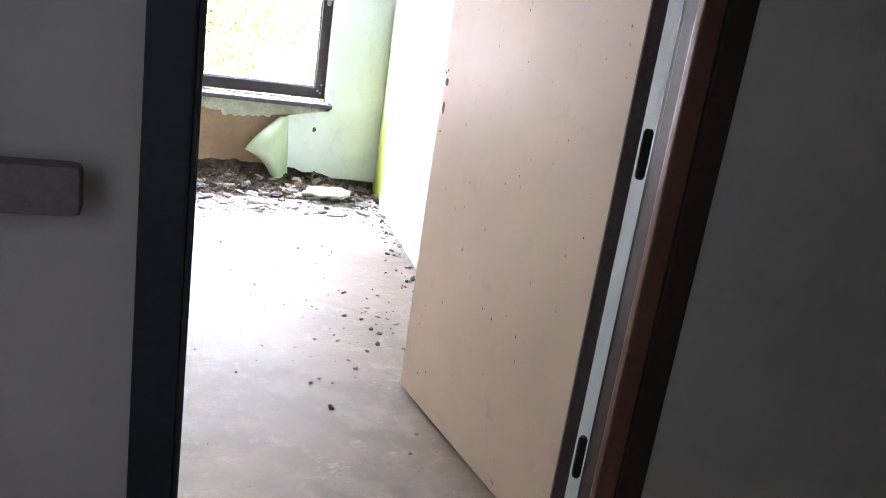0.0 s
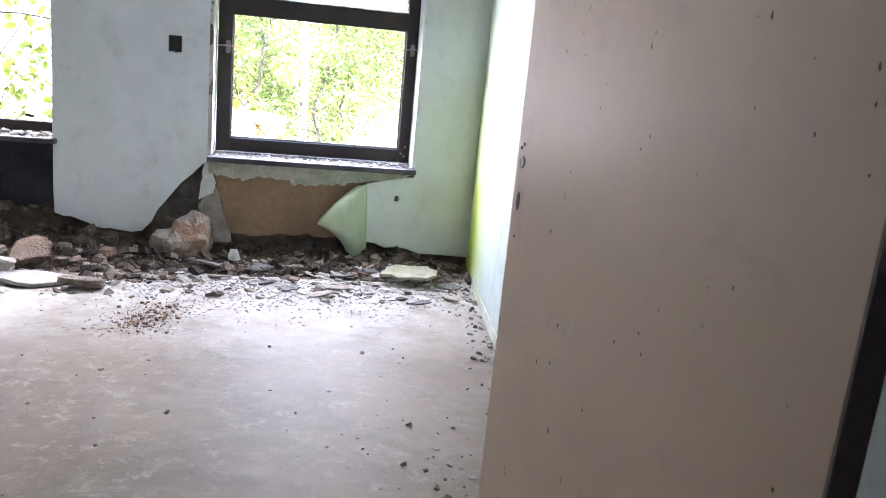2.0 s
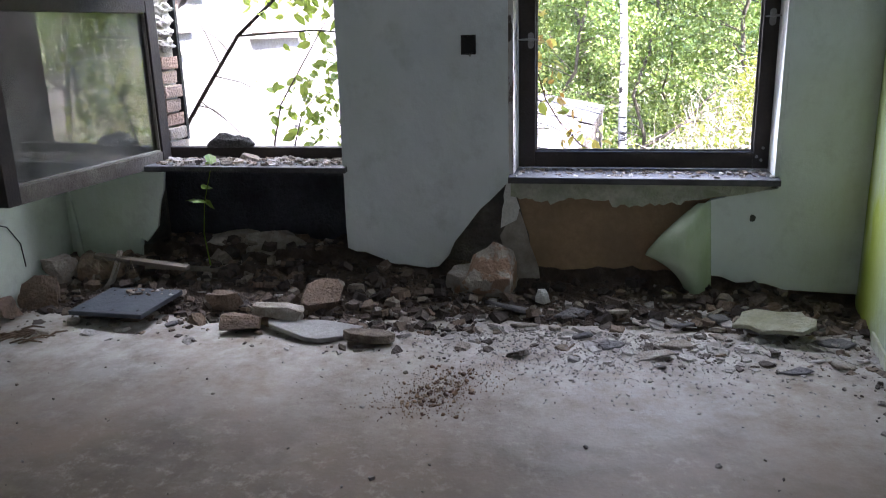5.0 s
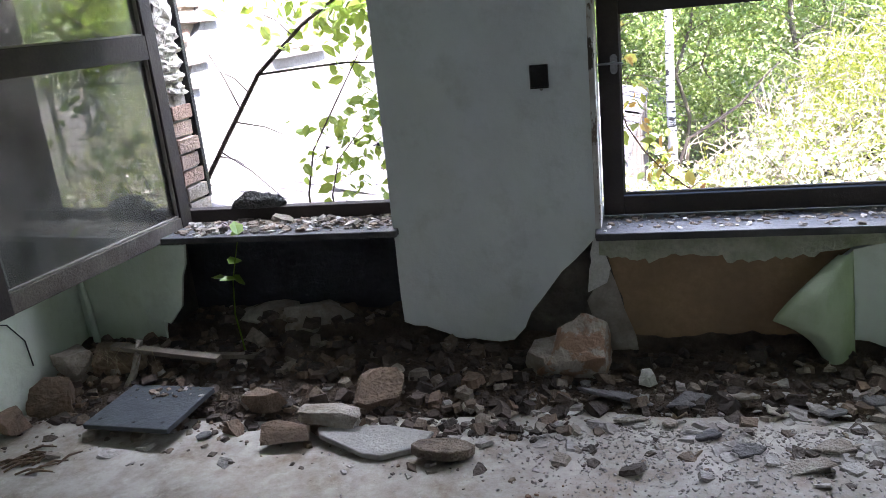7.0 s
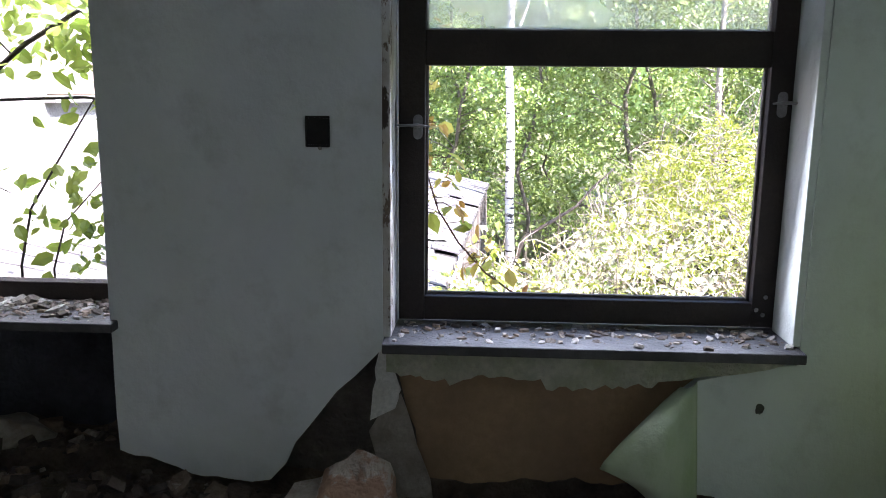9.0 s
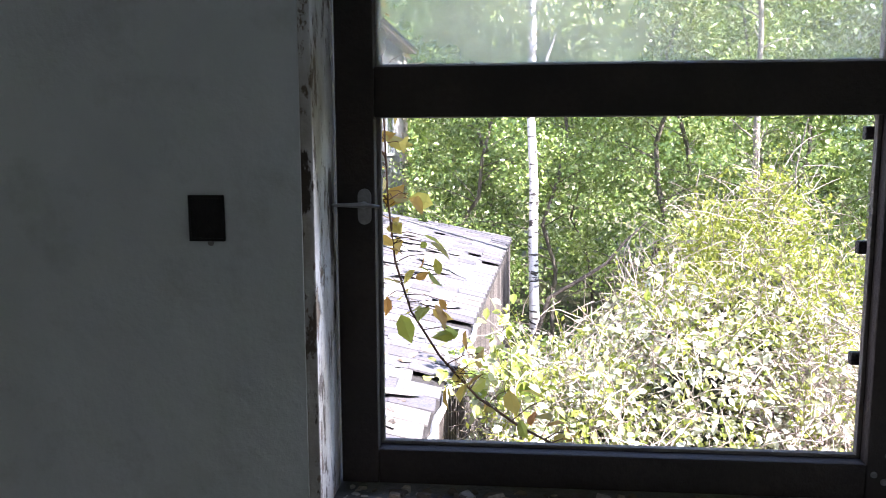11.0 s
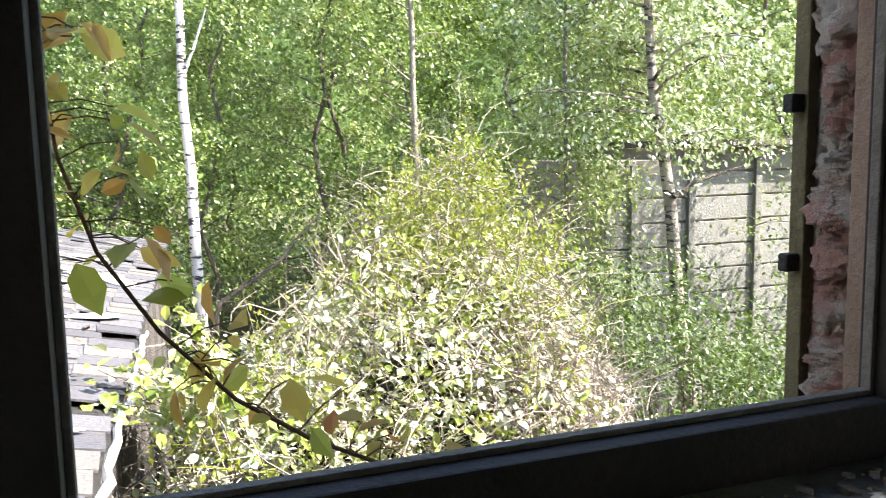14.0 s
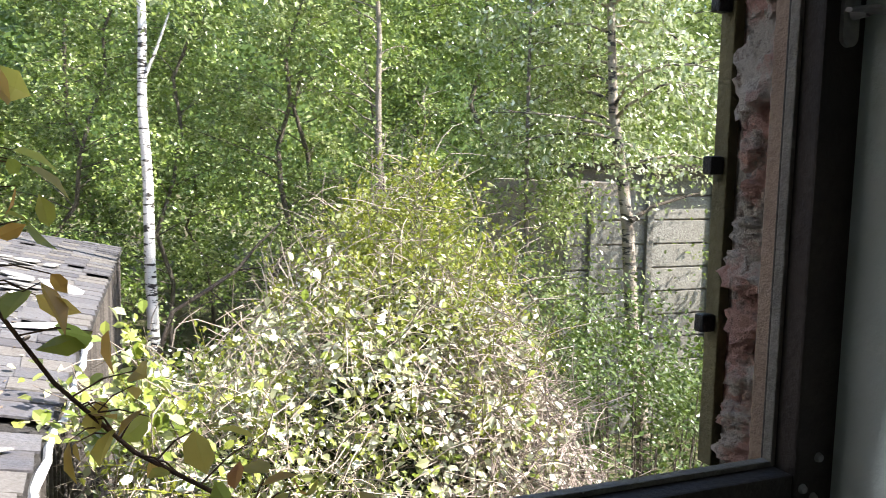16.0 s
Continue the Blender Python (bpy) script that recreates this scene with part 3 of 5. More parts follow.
def door_mat():
    k = Mat("beige_door_paint", 0.42)
    col = k.mix(k.noise(1.6, 4), (0.54, 0.415, 0.32), (0.47, 0.365, 0.285))
    smudge = k.noise(7, 8, 0.7, 0.58, 0.78)
    col = k.mix(k.math("MULTIPLY", smudge, 0.35), col, (0.20, 0.15, 0.12))
    specks = k.noise(26, 5, 0.6, 0.70, 0.74, stretch=(1, 1, 0.6))
    col = k.mix(specks, col, (0.10, 0.075, 0.06))
    rg = k.t.nodes.new("ShaderNodeMapRange")
    rg.inputs["To Min"].default_value, rg.inputs["To Max"].default_value = 0.34, 0.5
    k.t.links.new(k.noise(5, 6), rg.inputs[0])
    k.b.inputs["Specular IOR Level"].default_value = 0.5
    return k.done(col, k.noise(120, 4), 0.00006, rg.outputs[0])


M_DOOR = door_mat()
M_EDGE = two_tone("grey_brown_edge", (0.20, 0.165, 0.155), (0.16, 0.13, 0.12), 5, 60, 0.6)
LW = 0.925
leaf = part("leaf", box((0.006, -0.036, 0.012), (LW, 0.0, 2.03), 0.002), M_DOOR, door)
part("hinge_edge", box((0.0, -0.040, 0.012), (0.0055, 0.001, 2.03), 0.001), M_EDGE, door, "dark grey-brown door edge")
# holes are flat black discs, the dark inside put into the colour
for nm, z, w, h in (("handle_hole", 1.058, 0.010, 0.012), ("keyhole", 0.978, 0.007, 0.019), ("screw_hole", 1.094, 0.004, 0.004), ("screw_hole", 0.905, 0.003, 0.003), ("screw_hole", 1.086, 0.004, 0.004)):
    b = bmesh.new()
    bmesh.ops.create_cone(b, cap_ends=True, segments=14, radius1=1, radius2=1, depth=1)
    off = 0.012 if nm == "screw_hole" and z == 1.086 else 0.0
    bmesh.ops.transform(b, matrix=pose(LW - 0.032 + off, 0.0004, z, 90) @ Matrix.Diagonal((w, h, 0.002, 1)), verts=b.verts)
    part(nm, b, M_BLACK, leaf, "dark hole left by the missing handle")

# scuffs: flakes knocked out of the paint
rs = np.random.default_rng(12)
M_SCUFF = two_tone("scuff", (0.11, 0.08, 0.065), (0.20, 0.15, 0.12), 30, 90)
b = bmesh.new()
for _ in range(70):
    x, zz = rs.uniform(0.03, LW - 0.03), rs.uniform(0.08, 1.4)
    n, r = 5, rs.uniform(0.0012, 0.0045)
    vs = [b.verts.new((x + r * math.cos(6.283 * i / n) * rs.uniform(0.3, 0.9), 0.0004, zz + r * 1.5 * math.sin(6.283 * i / n) * rs.uniform(0.5, 1.2))) for i in range(n)]
    b.faces.new(vs[::-1])
part("scuff_marks", b, M_SCUFF, leaf, "dark scuffs in the paint")

# frame
fr = thing("door_frame", (0, 0, 0), "dark brown painted door frame round the open doorway", "door frame", kind="structure")
M_BROWN = two_tone("red_brown_paint", (0.15, 0.075, 0.05), (0.11, 0.055, 0.04), 4, 60, 0.45, 0.0001)
M_BLUE = two_tone("blue_black_paint", (0.022, 0.030, 0.038), (0.016, 0.02, 0.026), 4, 60, 0.55, 0.0001)
part("jamb", box((-1.325, YC - 0.022, 0), (-1.250, YC + 0.02, 2.09), 0.005), M_BLUE, fr, "blue-black painted jamb")
part("jamb", box((-1.309, YC + 0.021, 0), (-1.236, YS + 0.012, 2.05), 0.004), M_BLUE, fr, "blue-black painted jamb")
part("jamb_bead", box((-1.2495, YC - 0.012, 0), (-1.240, YC + 0.02, 2.05), 0.003), M_BLUE, fr)
part("jamb", box((-0.300, YC + 0.004, 0), (-0.252, YS - 0.004, 2.05), 0.004), M_DOORF, fr, "near-black jamb")
part("stop", box((-0.350, YC + 0.006, 0), (-0.3005, YC + 0.050, 2.05), 0.003), M_DOORF, fr)
part("architrave", box((-0.358, YC - 0.020, 0), (-0.308, YC + 0.003, 2.09), 0.005), M_BROWN, fr, "red-brown architrave")
part("architrave", box((-0.3075, YC - 0.026, 0), (-0.240, YC + 0.003, 2.09), 0.005), M_DOORF, fr, "near-black architrave")
part("head", box((-1.236, YC + 0.004, 2.052), (-0.300, YS - 0.004, 2.088), 0.004), M_DOORF, fr)
for z in (0.28, 1.02, 1.78):
    b = bmesh.new()
    tube(b, [(-0.314, -3.972, z - 0.055), (-0.314, -3.972, z - 0.048), (-0.314, -3.972, z + 0.048), (-0.314, -3.972, z + 0.055)], [0.007, 0.011, 0.011, 0.007], 10)
    part("hinge", b, M_BLACK, fr, "black hinge knuckle")

# hallway handrail beside the doorway
M_RAIL = two_tone("grey_beige_wood", (0.20, 0.19, 0.17), (0.15, 0.14, 0.13), 6, 80, 0.6)
hr = thing("handrail", (-1.40, -4.2, 0.88), "grey-beige wooden handrail on the hallway wall", "handrail")
part("rail", box((-1.30, -0.028, 0.0), (0.0, 0.022, 0.078), 0.014), M_RAIL, hr)
for x in (-0.25, -1.05):
    part("bracket", box((x - 0.02, 0.0225, 0.02), (x + 0.02, 0.09, 0.05), 0.004), M_METAL, hr)

# wall box for a switch, empty and dark
sb = thing("switch_box", (-1.574, 0.0, 1.187), "empty black switch box sunk in the wall", "switch box")
for a, b_ in (((-0.034, -0.005, -0.043), (-0.031, 0.002, 0.043)), ((0.031, -0.005, -0.043), (0.034, 0.002, 0.043)), ((-0.031, -0.005, 0.037), (0.031, 0.002, 0.043)), ((-0.031, -0.005, -0.043), (0.031, 0.002, -0.037))):
    part("rim", box(a, b_, 0.001), M_BLACK, sb)
part("insert", box((-0.0308, -0.0015, -0.0368), (0.0308, 0.002, 0.0368)), M_BLACK, sb)
b = bmesh.new()
bmesh.ops.create_cone(b, cap_ends=True, segments=10, radius1=0.006, radius2=0.005, depth=0.004, matrix=pose(0.006, -0.003, -0.046, 90))
part("screw", b, M_METAL, sb)
# ---- broken lining under the first window ----
rng = random.Random(9)
pts = [(-1.372, 0.56)] + ragged((-1.372, 0.545), (-1.225, 0.0), 9, 0.006, rng) + [(-1.225, -0.005), (-0.45, -0.005), (-0.40, 0.56)]
structure("brown_board", outline_panel(pts[::-1], 0.034, 0.058), M_BOARD, "bare brown fibreboard under the window, stained", "wall board")
# torn band of old plaster hanging under the sill
pts = [(-1.385, 0.565)] + ragged((-1.385, 0.495), (-1.20, 0.470), 13, 0.008, rng) + ragged((-1.20, 0.458), (-1.12, 0.490), 4, 0.006, rng) + ragged((-1.12, 0.492), (-0.92, 0.482), 12, 0.006, rng) \
    + ragged((-0.92, 0.455), (-0.60, 0.478), 17, 0.009, rng) + ragged((-0.60, 0.488), (-0.22, 0.545), 6, 0.005, rng) + [(-0.215, 0.565)]
structure("plaster_band", outline_panel(pts[::-1], -0.006, 0.033), two_tone("green_grey_plaster", (0.58, 0.58, 0.48), (0.34, 0.37, 0.24), 9, 50, depth=0.006), "torn greenish plaster band under the window sill", "plaster")
# torn sheet left of the board: white strip, grey flap
pts = [(-1.405, 0.56)] + ragged((-1.42, 0.50), (-1.43, 0.37), 4, 0.007, rng) + [(-1.435, 0.34), (-1.36, 0.38)] + ragged((-1.35, 0.41), (-1.345, 0.45), 3, 0.004, rng) + [(-1.365, 0.50), (-1.375, 0.56)]
structure("paper_strip", outline_panel(pts, 0.002, 0.011), M_WHITE, "torn strip of white painted paper", "wall covering")
pts = [(-1.405, 0.36), (-1.345, 0.42)] + ragged((-1.33, 0.38), (-1.225, 0.03), 6, 0.005, rng) + [(-1.22, 0.0), (-1.36, 0.0), (-1.44, 0.30)]
structure("paper_flap", outline_panel(pts, 0.012, 0.022), two_tone("grey_backing", (0.40, 0.36, 0.31), (0.20, 0.175, 0.15), 10, 60), "grey torn wall sheet leaning at the wall foot", "wall covering")

# peeling sheet curling off the wall, its pale green back showing
rag = bmesh.new()
NU, NV = 18, 18
grid = []
for i in range(NU + 1):
    u = i / NU
    row = []
    for j in range(NV + 1):
        v = j / NV
        # right edge stays on the wall; the free left edge runs top -> tip -> foot
        if v < 0.55:
            f = v / 0.55
            lx, lz = -0.545 + (-0.775 + 0.545) * f - 0.012 * math.sin(f * 3.14), 0.485 + (0.255 - 0.485) * f + 0.012 * math.sin(f * 3.14)
        else:
            f = (v - 0.55) / 0.45
            lx, lz = -0.775 + (-0.555 + 0.775) * f ** 0.85 + 0.02 * math.sin(f * 3.14), 0.255 - 0.25 * f + 0.03 * math.sin(f * 3.14)
        rx, rz_ = -0.49 + 0.03 * v, 0.49 - 0.485 * v
        x, z = rx + (lx - rx) * u, rz_ + (lz - rz_) * u
        y = -0.004 - 0.13 * math.sin(u * 2.4) * (0.35 + 0.65 * math.sin(min(1, v * 1.15) * 3.0)) + 0.012 * noise.noise(Vector((x * 6, z * 6, 1)))
        row.append(rag.verts.new((x, min(y, -0.003), z)))
    grid.append(row)
for i in range(NU):
    for j in range(NV):
        rag.faces.new((grid[i][j], grid[i + 1][j], grid[i + 1][j + 1], grid[i][j + 1]))
bmesh.ops.recalc_face_normals(rag, faces=rag.faces)
bmesh.ops.solidify(rag, geom=rag.faces[:], thickness=0.003)
tagged(link("peeling_sheet", rag, wall_paint("green_sheet", (0.44, 0.52, 0.38), (0.24, 0.34, 0.12), 0.8), None, "", True), "pale green wall sheet peeling and curling at the wall foot", "wall covering")

# pit in the lining, drawn as a flat dark disc
b = bmesh.new()
bmesh.ops.create_circle(b, cap_ends=True, segments=18, radius=1)
for v in b.verts:
    a = math.atan2(v.co.y, v.co.x)
    r = 0.013 * (1 + 0.5 * noise.noise(Vector((math.cos(a) * 2, math.sin(a) * 2, 5))))
    v.co = Vector((-0.308 + r * math.cos(a), -0.0008, 0.412 + 1.25 * r * math.sin(a)))
structure("wall_pit", b, two_tone("pit_grey", (0.09, 0.09, 0.075), (0.05, 0.05, 0.045), 40, 150), "small dark pit in the wall lining", "wall damage")

# hanging broken panel beside the second window niche
pts = [(-3.35, 0.60)] + ragged((-3.36, 0.55), (-3.40, 0.30), 5, 0.015, rng) + ragged((-3.37, 0.24), (-3.24, 0.25), 4, 0.012, rng) + ragged((-3.20, 0.32), (-3.13, 0.58), 4, 0.008, rng) + [(-3.13, 0.60)]
tagged(link("loose_panel", outline_panel(pts, -0.055, -0.038), M_WEST), "broken grey wall panel hanging loose under the sill", "wall panel")
# dark sheets over the masonry, painting the niche's shade
structure("niche_shade_back", box((W2[0] + 0.002, 0.225, 0.0), (W2[1] - 0.002, 0.238, 0.60)), M_NICHE, "dark back wall of the radiator niche, shade in its colour", "wall")
structure("niche_shade_side", box((W2[1] - 0.012, 0.03, 0.0), (W2[1] - 0.002, 0.224, 0.60)), M_NICHE, "dark side of the radiator niche, shade in its colour", "wall")
# paper torn loose along the west corner
b = bmesh.new()
tube(b, [(-3.70, -0.02, 0.10), (-3.71, -0.015, 0.3), (-3.735, -0.01, 0.5), (-3.74, -0.008, 0.62)], [0.018, 0.014, 0.010, 0.004], 7)
tagged(link("paper_roll", b, M_WEST, None, "", True), "rolled strip of pale wallpaper loose in the corner", "wall covering")

# ---- rubble along the window wall ----
def heap(x, y):
    """Height of the soil and plaster heap along the wall."""
    d = -y
    edge = 0.36 + 0.10 * noise.noise(Vector((x * 1.7, 0, 3))) + 0.10 * max(0, min(1, (-1.6 - x) / 0.8))
    top = 0.085 + 0.06 * max(0, min(1, (-1.5 - x) / 0.7)) + 0.03 * noise.noise(Vector((x * 3, 1, 0)))
    top *= max(0.25, min(1, (0.0 - x) / 0.22))
    f = max(0.0, min(1.0, 1 - d / edge))
    h = top * f ** 0.8 + 0.02 * noise.noise(Vector((x * 9, y * 9, 2))) * f + 0.012 * noise.noise(Vector((x * 25, y * 25, 2))) * min(1, f * 3)
    if y > 0.02:
        h += 0.06
    return h if f > 0 else -0.01


b = bmesh.new()
nx, ny = 240, 54
vs = [[b.verts.new((XW + 0.002 + (XE - XW - 0.004) * i / nx, -0.60 + 0.825 * j / ny, heap(XW + (XE - XW) * i / nx, -0.60 + 0.825 * j / ny))) for j in range(ny + 1)] for i in range(nx + 1)]
for i in range(nx):
    for j in range(ny):
        q4 = (vs[i][j], vs[i + 1][j], vs[i + 1][j + 1], vs[i][j + 1])
        if max(v.co.z for v in q4) > -0.009 and not (q4[0].co.y > 0.03 and not (W2[0] < q4[0].co.x < W2[1])):
            b.faces.new(q4)
bmesh.ops.delete(b, geom=[v for v in b.verts if not v.link_faces], context="VERTS")
tagged(link("rubble_soil", b, M_SOIL, None, "", True), "dark soil and plaster dust heaped along the window wall", "rubble", "", "stuff")

M_SHARD = varied("plaster_shards", [(0.52, 0.50, 0.46), (0.38, 0.34, 0.28), (0.20, 0.16, 0.125), (0.44, 0.42, 0.39), (0.10, 0.085, 0.07), (0.30, 0.235, 0.175), (0.14, 0.12, 0.10)], depth=0.004)
M_PALE = varied("pale_crumbs", [(0.60, 0.58, 0.55), (0.50, 0.48, 0.45), (0.42, 0.39, 0.36), (0.55, 0.53, 0.50)], depth=0.002)
M_DARKSHARD = varied("dirty_shards", [(0.20, 0.15, 0.11), (0.11, 0.085, 0.068), (0.27, 0.19, 0.135), (0.07, 0.057, 0.05), (0.14, 0.11, 0.09), (0.38, 0.33, 0.27), (0.08, 0.066, 0.058)], depth=0.004)
M_CRUMB = varied("floor_crumbs", [(0.12, 0.10, 0.08), (0.22, 0.19, 0.15), (0.08, 0.07, 0.06), (0.40, 0.37, 0.33)], depth=0.002)
M_RUST = varied("rusty_crumbs", [(0.30, 0.19, 0.11), (0.22, 0.13, 0.075), (0.36, 0.26, 0.17), (0.16, 0.10, 0.065)], depth=0.002)
rs = np.random.default_rng(21)


def on_heap(n, x0, x1, y0, y1, power=1.0):
    out = []
    while len(out) < n:
        x, y = rs.uniform(x0, x1), y0 + (y1 - y0) * rs.random() ** power
        if y > 0.0 and not (W2[0] + 0.05 < x < W2[1] - 0.05):
            continue
        out.append((x, y, max(0.0, heap(x, y))))
    return out


def stuff(ob, label, category):
    return tagged(ob, label, category, "", "stuff")


stuff(shard_heap("rubble", on_heap(1500, XW + 0.05, -1.5, -0.55, 0.2), (0.010, 0.060), (0.25, 0.7), M_DARKSHARD, rs), "dark broken bricks and mortar heaped by the niche", "rubble")
stuff(shard_heap("rubble", on_heap(420, -1.6, XE - 0.03, -0.33, 0.0), (0.012, 0.060), (0.25, 0.8), M_DARKSHARD, rs), "dark brown rubble at the wall foot", "rubble")
stuff(shard_heap("plaster_flakes", on_heap(380, -1.6, XE - 0.06, -0.62, -0.2), (0.006, 0.05), (0.10, 0.3), M_PALE, rs, 0.2), "white plaster flakes on the rubble edge", "plaster flakes")
stuff(shard_heap("plaster_flakes", on_heap(420, -1.65, XE - 0.03, -0.75, -0.15), (0.006, 0.055), (0.12, 0.35), M_SHARD, rs, 0.22), "pale flat plaster flakes fallen from the wall", "plaster flakes")
stuff(shard_heap("plaster_flakes", on_heap(240, XW + 0.1, -1.5, -0.8, -0.2), (0.006, 0.05), (0.15, 0.5), M_SHARD, rs, 0.22), "pale flat plaster flakes among the rubble", "plaster flakes")
stuff(shard_heap("plaster_dust", [(rs.normal(-0.95, 0.5), -0.42 - abs(rs.normal(0, 0.25)), 0.001) for _ in range(4200)], (0.002, 0.010), (0.3, 0.7), M_PALE, rs), "fine pale plaster crumbs on the floor", "plaster crumbs")
pts = []
while len(pts) < 420:
    x, y = rs.uniform(XW + 0.2, -0.02), rs.uniform(-3.8, -0.6)
    if rs.random() < 0.3:
        x, y = rs.normal(-0.42, 0.22), rs.normal(-2.55, 0.35)
    if x > east(y) - 0.02 or (x > -0.5 and y < -2.9):
        continue
    pts.append((x, y, 0.001))
stuff(shard_heap("floor_crumbs", pts, (0.002, 0.016), (0.25, 0.7), M_CRUMB, rs), "small dark crumbs scattered over the floor", "crumbs")
stuff(shard_heap("floor_crumbs", [(east(y_) - 0.012 - abs(rs.normal(0, 0.05)), y_, 0.001) for y_ in rs.uniform(-2.9, -0.4, 220)], (0.003, 0.022), (0.3, 0.8), M_CRUMB, rs), "dark crumbs along the side wall", "crumbs")
stuff(shard_heap("rust_crumbs", [(rs.normal(-1.45, 0.07) - 0.12 * t_, -0.90 - 0.34 * t_ + rs.normal(0, 0.045), 0.001) for t_ in rs.random(300)], (0.003, 0.014), (0.3, 0.8), M_RUST, rs), "small pile of rusty brown crumbs", "crumbs")

stuff(shard_heap("rust_dust", [(rs.normal(-1.45, 0.10) - 0.12 * t_, -0.90 - 0.34 * t_ + rs.normal(0, 0.06), 0.0005) for t_ in rs.random(1500)], (0.001, 0.005), (0.3, 0.8), M_RUST, rs), "fine rusty brown dust on the floor", "crumbs")

# sill litter
for x0, x1, y0, y1, z, n, big in ((-1.36, -0.24, -0.035, 0.165, 0.597, 420, 0.024), (-3.22, -2.22, -0.03, 0.20, 0.631, 720, 0.034)):
    stuff(shard_heap("sill_litter", [(rs.uniform(x0, x1), y0 + (y1 - y0) * rs.random() ** 0.7, z) for _ in range(n)], (0.003, big), (0.12, 0.5), M_SHARD, rs, 0.2), "paint flakes and plaster bits on the window sill", "litter")

stuff(shard_heap("sill_rubble", [(rs.uniform(-3.2, -2.25), rs.uniform(0.0, 0.19), 0.632) for _ in range(46)], (0.02, 0.065), (0.15, 0.4), M_SHARD, rs, 0.15), "flat broken stones on the second window sill", "rubble")
b = bmesh.new()
tube(b, [(-3.752, -1.1, 0.52), (-3.752, -0.85, 0.50), (-3.752, -0.62, 0.47), (-3.753, -0.45, 0.40), (-3.753, -0.38, 0.30), (-3.753, -0.37, 0.18)], [0.003] * 6, 6)
tagged(link("cable", b, M_BLACK, None, "", True), "thin dark cable hanging loose on the side wall", "cable")

# larger loose pieces, each by itself
M_PLCHUNK = two_tone("plaster_chunk", (0.52, 0.48, 0.42), (0.28, 0.23, 0.175), 12, 70, depth=0.006)
M_BRCHUNK = two_tone("brick_chunk", (0.30, 0.215, 0.155), (0.18, 0.135, 0.10), 14, 70, depth=0.008)
M_GREYSHARD = two_tone("grey_shard", (0.24, 0.23, 0.23), (0.10, 0.10, 0.105), 14, 60, depth=0.005)
M_MOSSY = two_tone("mossy_plaster", (0.44, 0.43, 0.33), (0.28, 0.28, 0.17), 10, 60, depth=0.004)


def chunk(name, at, size, mat, label, rz=0, n=9, flat=1.0, tilt=(0, 0), category="rubble", group=""):
    o = tagged(link(name, rock(size, rs, n, flat, min(size) * 0.06), mat), label, category, group)
    o.matrix_basis = pose(at[0], at[1], at[2], tilt[0], tilt[1], rz)
    return o


def flat_piece(name, at, pts2, h, mat, label, tilt=(0, 0), rz=0, category="rubble", group=""):
    b = outline_panel([(x, y) for x, y in pts2], 0.0, h)
    for v in b.verts:
        v.co = Vector((v.co.x, v.co.z, v.co.y + 0.004 * noise.noise(Vector((v.co.x * 20, v.co.z * 20, at[0])))))
    bmesh.ops.recalc_face_normals(b, faces=b.faces)
    bmesh.ops.bevel(b, geom=b.edges[:], offset=0.003, segments=1, affect="EDGES")
    o = tagged(link(name, b, mat), label, category, group)
    o.matrix_basis = pose(at[0], at[1], at[2], tilt[0], tilt[1], rz)
    return o


def jag(w, d, n=11, amp=0.16):
    return [(w / 2 * math.cos(6.283 * i / n) * (1 + rs.uniform(-amp, amp)), d / 2 * math.sin(6.283 * i / n) * (1 + rs.uniform(-amp, amp))) for i in range(n)]


flat_piece("plaster_slab", (-0.26, -0.37, 0.055), [(-0.165, -0.035), (-0.10, -0.05), (-0.06, -0.10), (0.0, -0.095), (0.09, -0.12), (0.15, -0.07), (0.165, -0.01), (0.13, 0.03), (0.125, 0.07), (0.03, 0.075), (-0.05, 0.11), (-0.11, 0.085), (-0.125, 0.03)], 0.020, M_MOSSY, "flat pale yellow-green slab of plaster on the rubble", (5, -4))
def block_mat():
    k = Mat("plaster_on_brick", 0.9)
    col = k.mix(k.noise(12, 6, 0.6, 0.47, 0.53), (0.50, 0.45, 0.39), (0.37, 0.24, 0.17))
    return k.done(k.mix(k.math("MULTIPLY", k.noise(5, 6, 0.6, 0.5, 0.7), 0.6), col, (0.20, 0.16, 0.13)), k.noise(50, 7), 0.006)


b = bmesh.new()
for p in ((-0.18, 0, 0), (0.14, -0.03, 0), (0.15, 0.14, 0), (-0.19, 0.14, 0), (-0.11, -0.07, 0.12), (0.10, -0.08, 0.13), (0.125, 0.0, 0.25), (0.03, 0.0, 0.285), (-0.06, 0.02, 0.21)):
    b.verts.new(p)
bmesh.ops.convex_hull(b, input=b.verts[:])
bmesh.ops.triangulate(b, faces=b.faces[:])
bmesh.ops.subdivide_edges(b, edges=b.edges[:], cuts=5, use_grid_fill=True)
for v in b.verts:
    v.co += v.co.normalized() * (0.022 * noise.noise(v.co * 11) + 0.010 * noise.noise(v.co * 30))
o = tagged(link("plaster_block", b, block_mat()), "broken brick block with plaster still on it", "rubble")
o.matrix_basis = pose(-1.485, -0.12, 0.012, 0, 0, 6)
chunk("wall_lump", (-1.60, -0.10, 0.01), (0.20, 0.16, 0.17), M_PLCHUNK, "grey brown lump of fallen plaster", 40)
chunk("pebble", (-1.215, -0.20, 0.03), (0.07, 0.05, 0.085), M_WHITE, "small white pointed plaster pebble", 10, 18)
chunk("boulder", (-2.22, -0.30, -0.03), (0.30, 0.22, 0.19), M_BRCHUNK, "pale brown broken block of masonry on the heap", 25, 22, 1.0, (14, -20))
